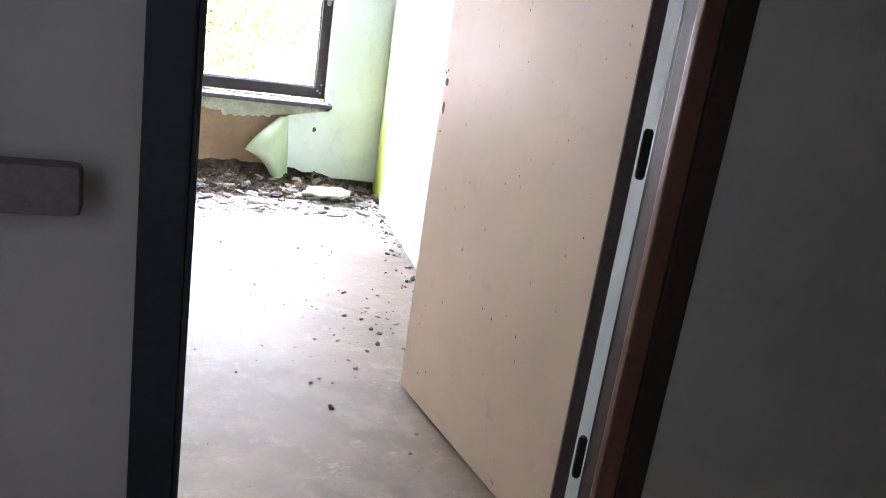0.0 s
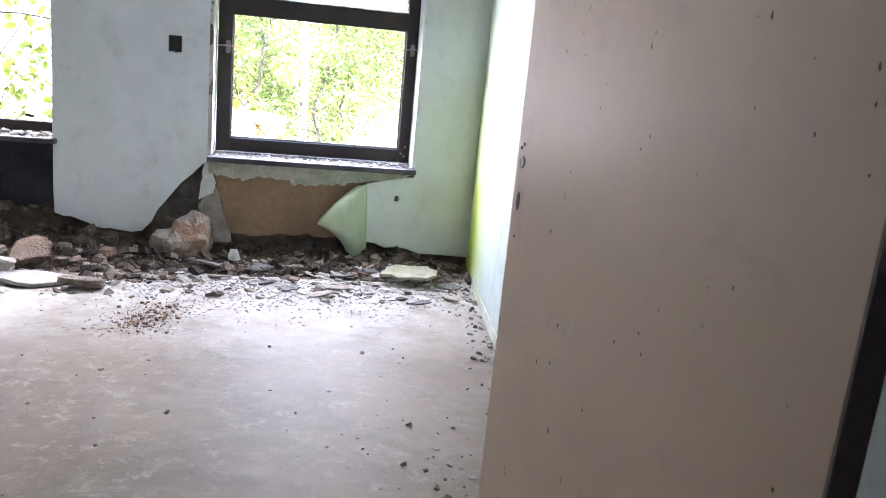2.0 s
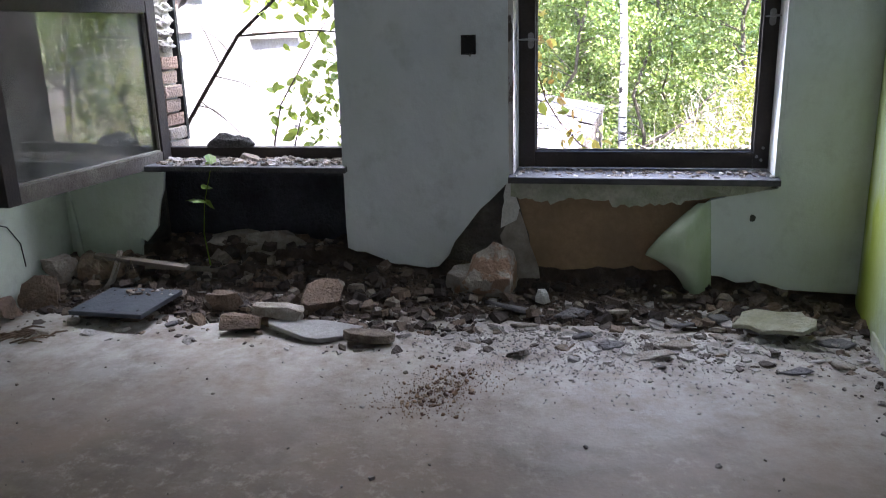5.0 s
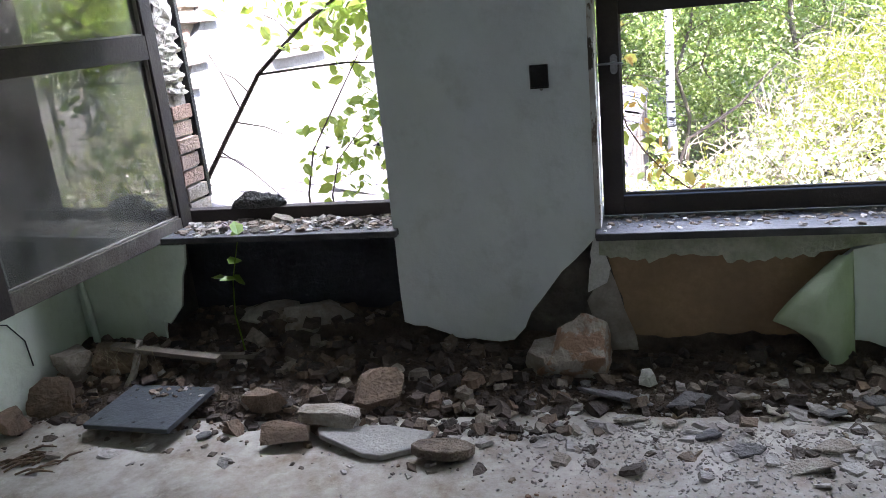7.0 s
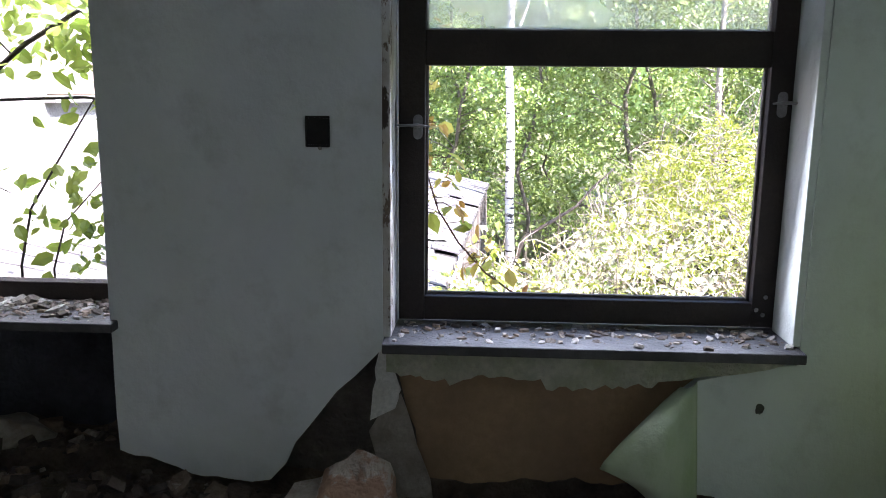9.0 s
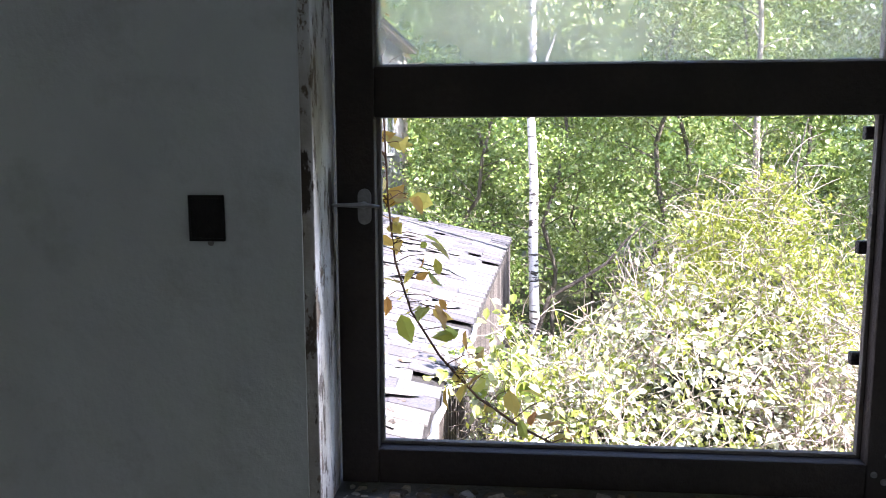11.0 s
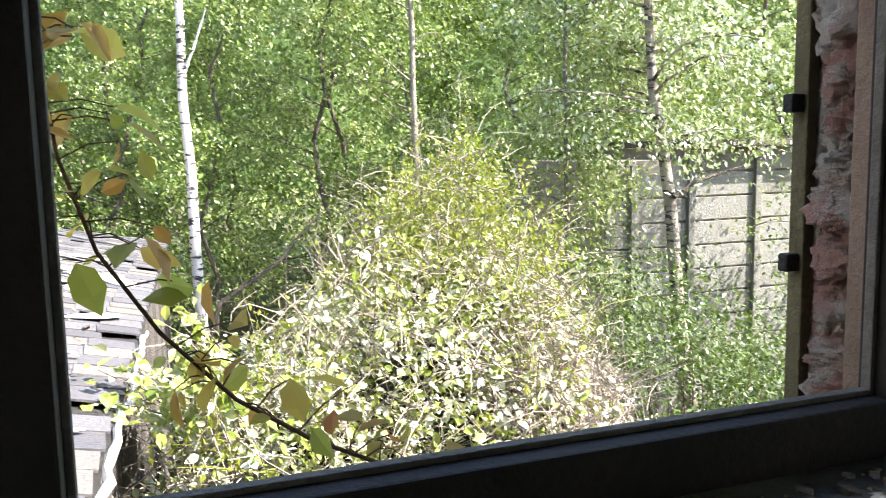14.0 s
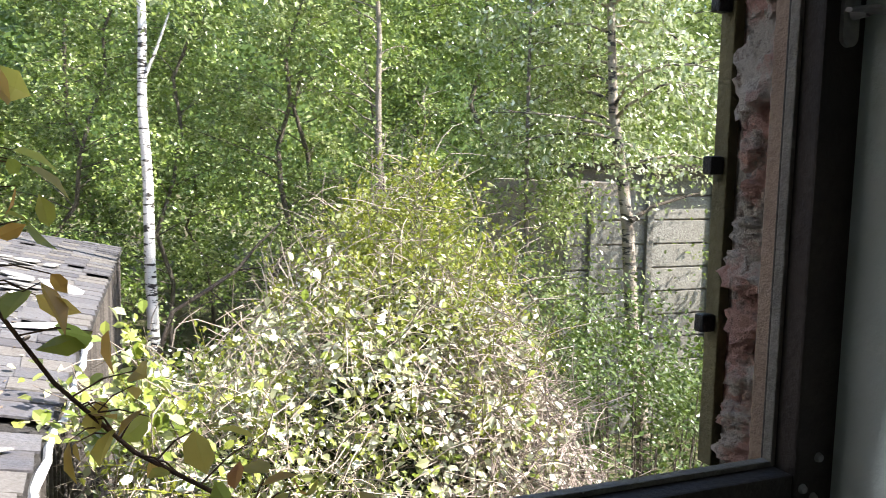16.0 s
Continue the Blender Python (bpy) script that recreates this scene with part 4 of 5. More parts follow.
chunk("boulder", (-2.42, -0.12, 0.00), (0.22, 0.18, 0.15), M_BRCHUNK, "brown broken block of masonry by the niche", 70, 20, 1.0, (-12, 18))
chunk("boulder", (-2.62, 0.10, 0.12), (0.30, 0.16, 0.16), M_PLCHUNK, "grey broken block of masonry inside the niche", 5)
chunk("boulder", (-2.88, 0.12, 0.12), (0.26, 0.16, 0.13), M_PLCHUNK, "flat grey broken masonry inside the niche", 0)
chunk("boulder", (-3.66, -0.42, 0.0), (0.18, 0.16, 0.15), M_BRCHUNK, "brown broken brick against the side wall", 30)
chunk("boulder", (-3.63, -0.26, 0.06), (0.16, 0.14, 0.13), M_PLCHUNK, "pale broken lump of plaster on the heap", 60)
chunk("boulder", (-3.70, -0.62, 0.0), (0.14, 0.15, 0.11), M_BRCHUNK, "dark brown brick piece by the side wall", 10)
chunk("boulder", (-3.45, -0.20, 0.08), (0.22, 0.15, 0.11), M_BRCHUNK, "brown brick piece under the loose panel", 20)
chunk("brick_piece", (-2.50, -0.62, 0.0), (0.17, 0.12, 0.075), M_BRCHUNK, "rounded brown brick piece on the floor", 12)
chunk("brick_piece", (-2.33, -0.52, 0.03), (0.26, 0.13, 0.07), M_PLCHUNK, "flat beige brick piece at the heap edge", -8)
chunk("brick_piece", (-2.68, -0.42, 0.03), (0.16, 0.12, 0.08), M_BRCHUNK, "brown brick piece at the heap edge", 40)
flat_piece("plaster_sheet", (-2.16, -0.63, 0.012), [(-0.23, 0.05), (-0.21, 0.01), (-0.02, -0.08), (0.05, -0.085), (0.16, -0.02), (0.20, 0.08), (0.02, 0.10)], 0.022, two_tone("grey_sheet", (0.42, 0.41, 0.39), (0.30, 0.29, 0.27), 8, 60), "flat grey sheet of broken plaster on the floor", (4, 3))
o = flat_piece("tile_piece", (-1.90, -0.68, 0.018), jag(0.22, 0.12, 10, 0.1), 0.035, two_tone("crusted_tile", (0.30, 0.25, 0.19), (0.12, 0.09, 0.075), 16, 60, depth=0.008), "crusted broken tile piece lying on the floor", (-6, 5), 10)
flat_piece("pale_scrap", (-1.53, -0.36, 0.006), jag(0.12, 0.05, 8, 0.3), 0.006, M_WHITE, "pale scrap of paper on the floor", (3, 2), 15)
for x, y, w, d, rz in ((-1.30, -0.28, 0.34, 0.13, 5), (-1.08, -0.30, 0.18, 0.11, 30), (-0.93, -0.27, 0.20, 0.12, -20), (-1.02, -0.50, 0.16, 0.09, 0), (-0.90, -0.57, 0.19, 0.10, 12), (-0.76, -0.66, 0.20, 0.10, -8),
                       (-0.64, -0.54, 0.15, 0.09, 20), (-1.27, -0.40, 0.15, 0.05, 12), (-0.78, -0.32, 0.15, 0.10, 50), (-0.60, -0.33, 0.13, 0.09, 10), (-0.24, -0.74, 0.12, 0.07, 10), (-0.03, -0.44, 0.13, 0.09, 0),
                       (-0.06, -0.66, 0.14, 0.08, 20), (-1.15, -0.42, 0.10, 0.07, 60), (-0.46, -0.28, 0.12, 0.08, 0), (-1.75, -0.40, 0.14, 0.09, 15), (-2.85, -0.60, 0.10, 0.07, 0)):
    flat_piece("plaster_shard", (x, y, max(0.004, heap(x, y) + 0.004)), jag(w * 0.8, d * 0.8, 6, 0.48), rs.uniform(0.007, 0.016), M_PLCHUNK if rs.random() < 0.6 else M_GREYSHARD,
               "broken flat shard of wall plaster", (rs.uniform(-14, 14), rs.uniform(-14, 14)), rz, group="plaster shards by the window")

# dark plate lying on the rubble, with holes and crumbs
pl = thing("metal_plate", (-3.13, -0.50, 0.055), "dark grey flat metal plate lying on rubble, dusty", "metal plate", rz=-3)
pl.matrix_basis = pose(-3.13, -0.50, 0.055, 3, -2, -6)
M_PLATE = two_tone("dusty_dark_plate", (0.085, 0.096, 0.106), (0.05, 0.057, 0.064), 8, 60, 0.5, 0.001)
part("sheet", box((-0.20, -0.155, 0), (0.20, 0.155, 0.022), 0.004), M_PLATE, pl)
# bolt holes likewise: black discs for their dark inside
for x, y in ((-0.15, -0.11), (0.15, -0.11), (-0.15, 0.11), (0.02, -0.12)):
    b = bmesh.new()
    bmesh.ops.create_cone(b, cap_ends=True, segments=10, radius1=0.008, radius2=0.008, depth=0.002, matrix=pose(x, y, 0.0222))
    part("bolt_hole", b, M_BLACK, pl)
chunk("plate_support", (-3.13, -0.50, 0.0), (0.2, 0.16, 0.056), M_BRCHUNK, "flat brick piece under the metal plate", 0)
stuff(shard_heap("plate_litter", [(-3.08 + rs.normal(0, 0.09), -0.40 + rs.normal(0, 0.03), 0.084) for _ in range(60)], (0.004, 0.022), (0.2, 0.6), M_SHARD, rs), "plaster crumbs lying on the metal plate", "crumbs")

# laths and a stick on the heap
M_LATH = two_tone("grey_lath", (0.25, 0.22, 0.18), (0.16, 0.135, 0.11), 10, 90)
o = tagged(link("lath", box((-0.27, -0.02, 0), (0.27, 0.02, 0.022), 0.003), M_LATH), "grey wooden lath lying on the rubble", "lath")
o.matrix_basis = pose(-3.20, -0.24, 0.175, 6, 3, -6)
o = tagged(link("lath", box((-0.20, -0.016, 0), (0.20, 0.016, 0.02), 0.003), M_LATH), "short wooden lath half buried in rubble", "lath")
o.matrix_basis = pose(-3.02, -0.16, 0.125, 0, 2, 4)
b = bmesh.new()
tube(b, [(-3.37, -0.32, 0.04), (-3.345, -0.28, 0.10), (-3.335, -0.24, 0.17), (-3.33, -0.21, 0.23)], [0.018, 0.016, 0.015, 0.014], 8)
tagged(link("pipe_stub", b, M_PLCHUNK, None, "", True), "short grey pipe stub leaning in the rubble", "pipe")
b = bmesh.new()
for i in range(26):
    x, y, a = -3.42 + rs.normal(0, 0.06), -0.24 + rs.normal(0, 0.04), rs.random() * 6.28
    tube(b, [(x, y, 0.15), (x + 0.05 * math.cos(a), y + 0.05 * math.sin(a), 0.19 + 0.03 * rs.random()), (x + 0.11 * math.cos(a), y + 0.11 * math.sin(a), 0.15)], [0.0015, 0.0015, 0.001], 4)
stuff(link("dry_straw", b, two_tone("straw", (0.34, 0.28, 0.18), (0.25, 0.2, 0.13))), "dry straw tuft on the rubble heap", "straw")
b = bmesh.new()
for i in range(22):
    x, y, a = -3.50 + rs.normal(0, 0.07), -0.86 + rs.normal(0, 0.04), rs.uniform(0.2, 1.2)
    tube(b, [(x, y, 0.004), (x + 0.05 * math.cos(a), y + 0.05 * math.sin(a), 0.015), (x + 0.1 * math.cos(a), y + 0.1 * math.sin(a), 0.004)], [0.004, 0.005, 0.003], 5)
stuff(link("dry_leaves", b, two_tone("dry_leaf", (0.20, 0.14, 0.09), (0.10, 0.07, 0.05))), "small heap of dry leaves and twigs", "leaves")

# clump of dirt on the sill of the second window
b = bmesh.new()
bmesh.ops.create_icosphere(b, subdivisions=4, radius=1)
for v in b.verts:
    p = v.co.copy()
    k = 1 + 0.25 * noise.noise(p * 2 + Vector((3, 1, 4))) + 0.12 * noise.noise(p * 6)
    v.co = Vector((-2.90 + p.x * 0.125 * k, 0.235 + p.y * 0.05 * k, 0.690 + max(0, p.z) * 0.065 * k))
tagged(link("dirt_clump", b, two_tone("grey_moss", (0.10, 0.10, 0.09), (0.05, 0.05, 0.048), 30, 90, depth=0.01), None, "", True), "grey mossy clump of dirt on the window rail", "dirt clump")

# seedling growing in the niche
M_SEED = leaf_mat("seedling_leaf", [(0.16, 0.28, 0.03), (0.20, 0.34, 0.05)], 0.5)
sd = thing("seedling", (-2.90, -0.10, 0.10), "small bright green seedling growing from the rubble", "plant")
b = bmesh.new()
tube(b, [(0, 0, 0), (-0.02, 0, 0.2), (0.0, 0, 0.36), (0.05, 0, 0.52)], [0.004, 0.0035, 0.003, 0.002], 6)
tube(b, [(0.0, 0, 0.36), (0.03, -0.01, 0.365)], [0.002, 0.001], 5)
part("stem", b, M_SEED, sd)
leaf_cloud("leaves", [(0.0, 0, 0.36), (-0.03, 0, 0.36), (0.02, 0, 0.36), (0.06, 0, 0.55), (0.03, -0.01, 0.55), (0.0, -0.01, 0.43)], 0.085, M_SEED, sd, np.random.default_rng(6), 0.8, fine=True, spread=0.2)
# ---- outdoors ----
GZ = -2.7
M_GROUND = two_tone("leaf_litter_ground", (0.13, 0.11, 0.06), (0.06, 0.075, 0.03), 0.8, 9, depth=0.02)
M_RENDER = two_tone("pale_render", (0.30, 0.295, 0.285), (0.19, 0.185, 0.175), 2, 30, depth=0.006)
M_MORTARWALL = two_tone("lime_mortar", (0.40, 0.35, 0.29), (0.30, 0.25, 0.20), 6, 50, depth=0.008)
M_SLATE = varied("roof_slate", [(0.13, 0.13, 0.145), (0.16, 0.16, 0.172), (0.105, 0.105, 0.12), (0.19, 0.18, 0.17)], 0.6, 50, 0.002, per="object")
M_SLATE_FAR = varied("roof_slate_far", [(0.13, 0.13, 0.145), (0.16, 0.16, 0.172), (0.105, 0.105, 0.12), (0.19, 0.18, 0.17)], 0.6, 50, 0.002)
M_PLANK = varied("weathered_plank", [(0.16, 0.145, 0.13), (0.21, 0.19, 0.17), (0.12, 0.11, 0.10)], 0.85, 50, 0.003, per="object")
M_PALETWIG = two_tone("pale_twig", (0.42, 0.36, 0.30), (0.28, 0.23, 0.18), 8, 60)
# near-black green: shade between the mound's leaves, put into the colour
M_GAPSHADE = two_tone("leaf_gap_shade", (0.055, 0.065, 0.025), (0.025, 0.03, 0.012), 9, 60, depth=0.03)
M_TWIG = two_tone("grey_twig", (0.26, 0.22, 0.19), (0.16, 0.13, 0.11), 8, 60)
M_GREYBARK = two_tone("grey_bark", (0.33, 0.29, 0.24), (0.20, 0.17, 0.14), 7, 40, depth=0.006)
M_BARK = two_tone("brown_bark", (0.13, 0.105, 0.08), (0.07, 0.06, 0.05), 5, 40, depth=0.01)


def birch_mat(name, a, b):
    k = Mat(name, 0.7)
    c = k.mix(k.noise(5, 5), a, b)
    marks = k.noise(7, 4, 0.6, 0.545, 0.57, stretch=(0.8, 0.8, 3.0))
    c = k.mix(marks, c, (0.05, 0.045, 0.04))
    return k.done(c, k.noise(30, 5), 0.004)


M_BIRCH = birch_mat("birch_bark", (0.72, 0.70, 0.66), (0.55, 0.52, 0.48))
M_OLDBIRCH = birch_mat("old_birch_bark", (0.40, 0.35, 0.28), (0.20, 0.16, 0.125))
M_WOODBARK = two_tone("woodland_bark", (0.20, 0.17, 0.13), (0.10, 0.085, 0.07), 5, 40, depth=0.01)
L_FOREST = leaf_mat("forest_leaf", [(0.06, 0.11, 0.022), (0.20, 0.29, 0.06), (0.46, 0.52, 0.24), (0.10, 0.17, 0.035), (0.34, 0.43, 0.10), (0.17, 0.25, 0.05)], 0.30, 0.34)
L_BIRCH = leaf_mat("birch_leaf", [(0.09, 0.14, 0.03), (0.24, 0.31, 0.08), (0.52, 0.56, 0.32), (0.26, 0.33, 0.08), (0.40, 0.46, 0.16)], 0.4, 0.30)
# bright sun on the old birch's leaves is put into their whitish colour
L_SUNLIT = leaf_mat("sunlit_birch_leaf", [(0.11, 0.17, 0.03), (0.36, 0.43, 0.16), (0.72, 0.74, 0.58), (0.22, 0.30, 0.06)], 0.25, 0.28)
# the whitest stops of this ramp stand for sun highlights
L_BUSH = leaf_mat("bush_leaf", [(0.14, 0.20, 0.03), (0.30, 0.36, 0.07), (0.48, 0.50, 0.22), (0.66, 0.66, 0.46), (0.20, 0.27, 0.04), (0.44, 0.46, 0.12)], 0.3, 0.30)
# near-white leaves: sun glare on the bush put into the leaf colour
L_GLARE = leaf_mat("sun_glare_bush_leaf", [(0.46, 0.48, 0.34), (0.62, 0.62, 0.50), (0.72, 0.72, 0.62), (0.54, 0.56, 0.38)], 0.15, 0.3)
L_SHOOT = leaf_mat("yellow_shoot", [(0.24, 0.27, 0.035), (0.32, 0.33, 0.05), (0.20, 0.25, 0.04)], 0.45)
# darker greens deepen the shade on shrubs and undergrowth by colour
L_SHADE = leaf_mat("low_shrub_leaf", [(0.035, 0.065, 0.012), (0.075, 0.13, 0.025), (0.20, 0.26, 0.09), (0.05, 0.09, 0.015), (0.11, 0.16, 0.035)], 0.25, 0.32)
L_VINE = leaf_mat("bramble_leaf", [(0.36, 0.40, 0.09), (0.54, 0.44, 0.11), (0.56, 0.32, 0.10), (0.50, 0.15, 0.06), (0.46, 0.36, 0.10), (0.52, 0.28, 0.08), (0.36, 0.40, 0.10)], 0.7, 0.45, "object")
L_SAPLING = leaf_mat("sapling_leaf", [(0.18, 0.26, 0.04), (0.36, 0.42, 0.10), (0.26, 0.34, 0.06)], 0.55)

# ground: one sheet with gentle swells
b = bmesh.new()
n = 90
xs = [-60 + 150 * i / n for i in range(n + 1)]
ys = [0.47 + 180 * (j / n) ** 2 for j in range(n + 1)]
g = [[b.verts.new((x, y, GZ + (0.15 * noise.noise(Vector((x * 0.3, y * 0.3, 0))) + 0.02 * max(0, y - 8)) * min(1, y / 3))) for y in ys] for x in xs]
for i in range(n):
    for j in range(n):
        b.faces.new((g[i][j], g[i + 1][j], g[i + 1][j + 1], g[i][j + 1]))
structure("ground", b, M_GROUND, "leaf litter and low grass under the trees", "ground", True)
structure("outer_wall", box((XW - 0.2, 0.30, GZ - 0.3), (6.0, 0.46, -0.26)), M_RENDER, "pale rendered outer wall under the windows", "wall")
structure("outer_wall_side", box((0.45, 0.30, -0.25), (6.0, 0.46, 3.2)), M_RENDER, "pale rendered outer wall beside the window", "wall")

# ---- neighbouring wing ----
def yz_panel(pts, x0, x1):
    """A slab facing +x with an outline in y and z."""
    bm = outline_panel(pts, 0, x1 - x0)
    for v in bm.verts:
        v.co = Vector((x1 - v.co.y, v.co.x, v.co.z))
    bmesh.ops.recalc_face_normals(bm, faces=bm.faces)
    return bm


wing = thing("neighbour_wing", (-4.0, 0.47, GZ), "pale rendered old wing with exposed brick and broken timbers", "building")
wing.matrix_basis = Matrix.Identity(4)
part("masonry", box((-9.0, 0.48, GZ), (-4.03, 20.1, 3.9)), M_MORTARWALL, wing)
q = random.Random(31)
edge = ragged((0.9, 0.55), (1.6, 1.12), 6, 0.03, q) + ragged((1.6, 1.12), (2.06, 1.72), 6, 0.03, q) + ragged((2.06, 1.72), (2.5, 2.4), 5, 0.03, q) + [(2.6, 2.5), (2.95, 2.5), (2.95, 1.26), (3.95, 1.26), (3.95, 2.5), (20.1, 2.5), (20.1, GZ), (0.48, GZ), (0.48, 0.5)]
part("render_coat", yz_panel(edge, -4.03, -3.985), M_RENDER, wing, "sunlit pale render")
part("render_coat", yz_panel([(2.6, 2.504), (20.1, 2.504), (20.1, 3.9), (2.6, 3.9)], -4.03, -3.985), M_RENDER, wing, "sunlit pale render")
for i in range(18):
    z = 0.62 + i * 0.105
    for j in range(8):
        y = 0.62 + j * 0.26 + (0.13 if i % 2 else 0)
        if z < 0.55 + (y - 0.75) * 0.95 or y > 2.45:
            continue
        o = new("brick", bme[(i + j) % 3])
        o.parent = wing
        o.matrix_basis = pose(-4.02, y, z, 0, 0, q.uniform(-2, 2)) @ Matrix.Diagonal((0.06, 0.24, 0.075, 1))
for y, z, L, a in ((1.75, 1.56, 0.75, 0), (1.60, 1.30, 0.62, 2), (1.50, 1.16, 0.5, -2), (1.30, 0.80, 0.9, -38), (1.45, 0.60, 0.5, 3), (1.9, 2.0, 0.7, 0)):
    part("timber", box((-0.03, -L / 2, -0.028), (0.035, L / 2, 0.028), 0.006, None, pose(-3.97, y, z, a)), M_PLANK, wing, "grey broken timber")
wn = part("window", box((-4.02, 2.96, 1.27), (-4.005, 3.94, 2.49)), Mat("pale_pane", 0.15).done((0.42, 0.46, 0.50)), wing, "pale blind window")
for a, c in (((-4.004, 2.96, 1.27), (-3.975, 3.01, 2.49)), ((-4.004, 3.89, 1.27), (-3.975, 3.94, 2.49)), ((-4.004, 3.01, 1.27), (-3.975, 3.89, 1.32)), ((-4.004, 3.62, 1.32), (-3.975, 3.66, 2.49)), ((-4.004, 3.72, 1.32), (-3.98, 3.74, 2.49))):
    part("window_frame", box(a, c, 0.003), M_BATTEN, wn)
part("window_sill", box((-4.0, 2.90, 1.215), (-3.90, 4.0, 1.262), 0.006), M_RENDER, wn)
for y in (7.2, 10.4, 13.6, 16.8):
    wn = part("window", box((-3.9845, y, 1.1), (-3.98, y + 1.0, 2.5)), Mat("grey_pane", 0.15).done((0.16, 0.18, 0.20)), wing, "grey window pane")
    for a, c in (((-3.979, y - 0.06, 1.04), (-3.95, y, 2.56)), ((-3.979, y + 1.0, 1.04), (-3.95, y + 1.06, 2.56)), ((-3.979, y, 2.5), (-3.95, y + 1.0, 2.56)), ((-3.979, y, 1.04), (-3.93, y + 1.0, 1.1))):
        part("window_frame", box(a, c, 0.004), M_WHITE, wn)
for i in range(13):
    z, w = -0.1 + i * 0.29, (0.85 if i % 2 else 0.5) + q.uniform(-0.08, 0.08)
    part("corner_stone", box((-3.9845, 20.1 - w, z), (-3.945 + q.uniform(0, 0.02), 20.12, z + 0.262), 0.012), M_MORTARWALL, wing)
part("gutter", box((-3.98, 0.5, 3.70), (-3.72, 20.3, 3.80), 0.02), M_BATTEN, wing)
b = bmesh.new()
vs = [b.verts.new(p) for p in ((-3.65, 0.47, 3.80), (-3.65, 20.4, 3.80), (-6.5, 20.4, 5.6), (-6.5, 0.47, 5.6))]
b.faces.new(vs)
bmesh.ops.solidify(b, geom=b.faces[:], thickness=0.1)
part("roof", b, M_SLATE_FAR, wing)

# ---- lean-to with a slated roof ----
lean = thing("lean_to_shed", (-2.4, 6.0, GZ), "low lean-to shed with a broken grey slate roof", "shed")
lean.matrix_basis = Matrix.Identity(4)
SL = 0.19


def eave(y):
    return -1.50 + 0.047 * (y - 1.2)


def roof_z(x, y):
    return -0.12 + SL * (eave(y) - x)


b = bmesh.new()
b.faces.new([b.verts.new(p) for p in ((-3.96, 1.2, roof_z(-3.96, 1.2) - 0.03), (eave(1.2), 1.2, -0.15), (eave(10.8), 10.8, -0.15), (-3.96, 10.8, roof_z(-3.96, 10.8) - 0.03))])
bmesh.ops.solidify(b, geom=b.faces[:], thickness=0.05)
bmesh.ops.recalc_face_normals(b, faces=b.faces)
part("roof_deck", b, two_tone("dark_deck", (0.10, 0.095, 0.09), (0.06, 0.055, 0.05)), lean)
b = box((-0.13, -0.105, -0.006), (0.13, 0.105, 0.006), 0.0)
sl_me = bpy.data.meshes.new("slate")
b.to_mesh(sl_me)
b.free()
sl_me.materials.append(M_SLATE)
far_v, far_f, count = [], [], 0
q = random.Random(77)
y = 1.3
while y < 10.75:
    k = 0
    x = eave(y) - 0.02
    while x > -3.86:
        miss = q.random() < 0.03
        m = pose(x - 0.12, y, roof_z(x - 0.12, y) + 0.006, q.uniform(-2, 2), math.degrees(math.atan(SL)) + 1.9 + q.uniform(-0.7, 0.7), 2.7 + q.uniform(-1.6, 1.6))
        if not miss:
            if y < 7.0 and x > -3.4 and count < 300:
                o = new("slate", sl_me)
                o.parent = lean
                o.matrix_basis = m
                count += 1
            else:
                b0 = len(far_v)
                far_v += [tuple(m @ v.co) for v in sl_me.vertices]
                far_f += [tuple(b0 + i for i in p.vertices) for p in sl_me.polygons]
        x -= 0.205
        k += 1
    y += 0.213
o = new("slate_field", pieces_mesh("slates", far_v, far_f, M_SLATE_FAR))
o.parent = lean
o["kind"] = "stuff"
for i in range(80):
    y = 1.25 + i * 0.12
    o = part("plank", box((-0.012, -0.055, GZ), (0.012, 0.055, -0.20 - q.random() * 0.03)), M_PLANK, lean)
    o.matrix_basis = pose(eave(y) - 0.05 + q.uniform(-0.01, 0.01), y, 0, q.uniform(-0.4, 0.4), 0, 2.7)
b = bmesh.new()
yy = 1.2
pts, rad = [], []
while yy < 5.2:
    pts.append((eave(yy) + 0.02 + q.uniform(-0.02, 0.02), yy, -0.15 + q.uniform(-0.02, 0.015)))
    rad.append(0.018 + q.uniform(-0.006, 0.006))
    yy += 0.14
tube(b, pts, rad, 6)
part("eave_strip", b, M_WHITE, lean, "broken white eave strip")
rs = np.random.default_rng(41)
for i in range(58):
    y = rs.uniform(1.5, 7.2) if i < 46 else rs.uniform(6.5, 9.0)
    x = rs.uniform(-3.4, eave(y) - 0.2)
    w, d = rs.uniform(0.15, 0.50), rs.uniform(0.07, 0.22)
    o = flat_piece("slate_piece", (x, y, roof_z(x, y) + 0.03), jag(w, d, 8, 0.25), 0.012, M_WHITE if i % 3 == 0 else M_RENDER, "loose pale broken sheet on the shed roof", (rs.uniform(-5, 5), math.degrees(math.atan(SL)) + rs.uniform(-4, 8)), rs.uniform(-40, 40), "roof debris", "loose sheets on the shed roof")
stuff(shard_heap("roof_litter", [(x_, y_, roof_z(x_, y_) + 0.02) for x_, y_ in ((rs.uniform(-3.3, -1.6), rs.uniform(1.6, 6.5)) for _ in range(420))], (0.01, 0.06), (0.1, 0.4), M_SHARD, rs, 0.25), "broken bits and dry leaves on the shed roof", "litter")

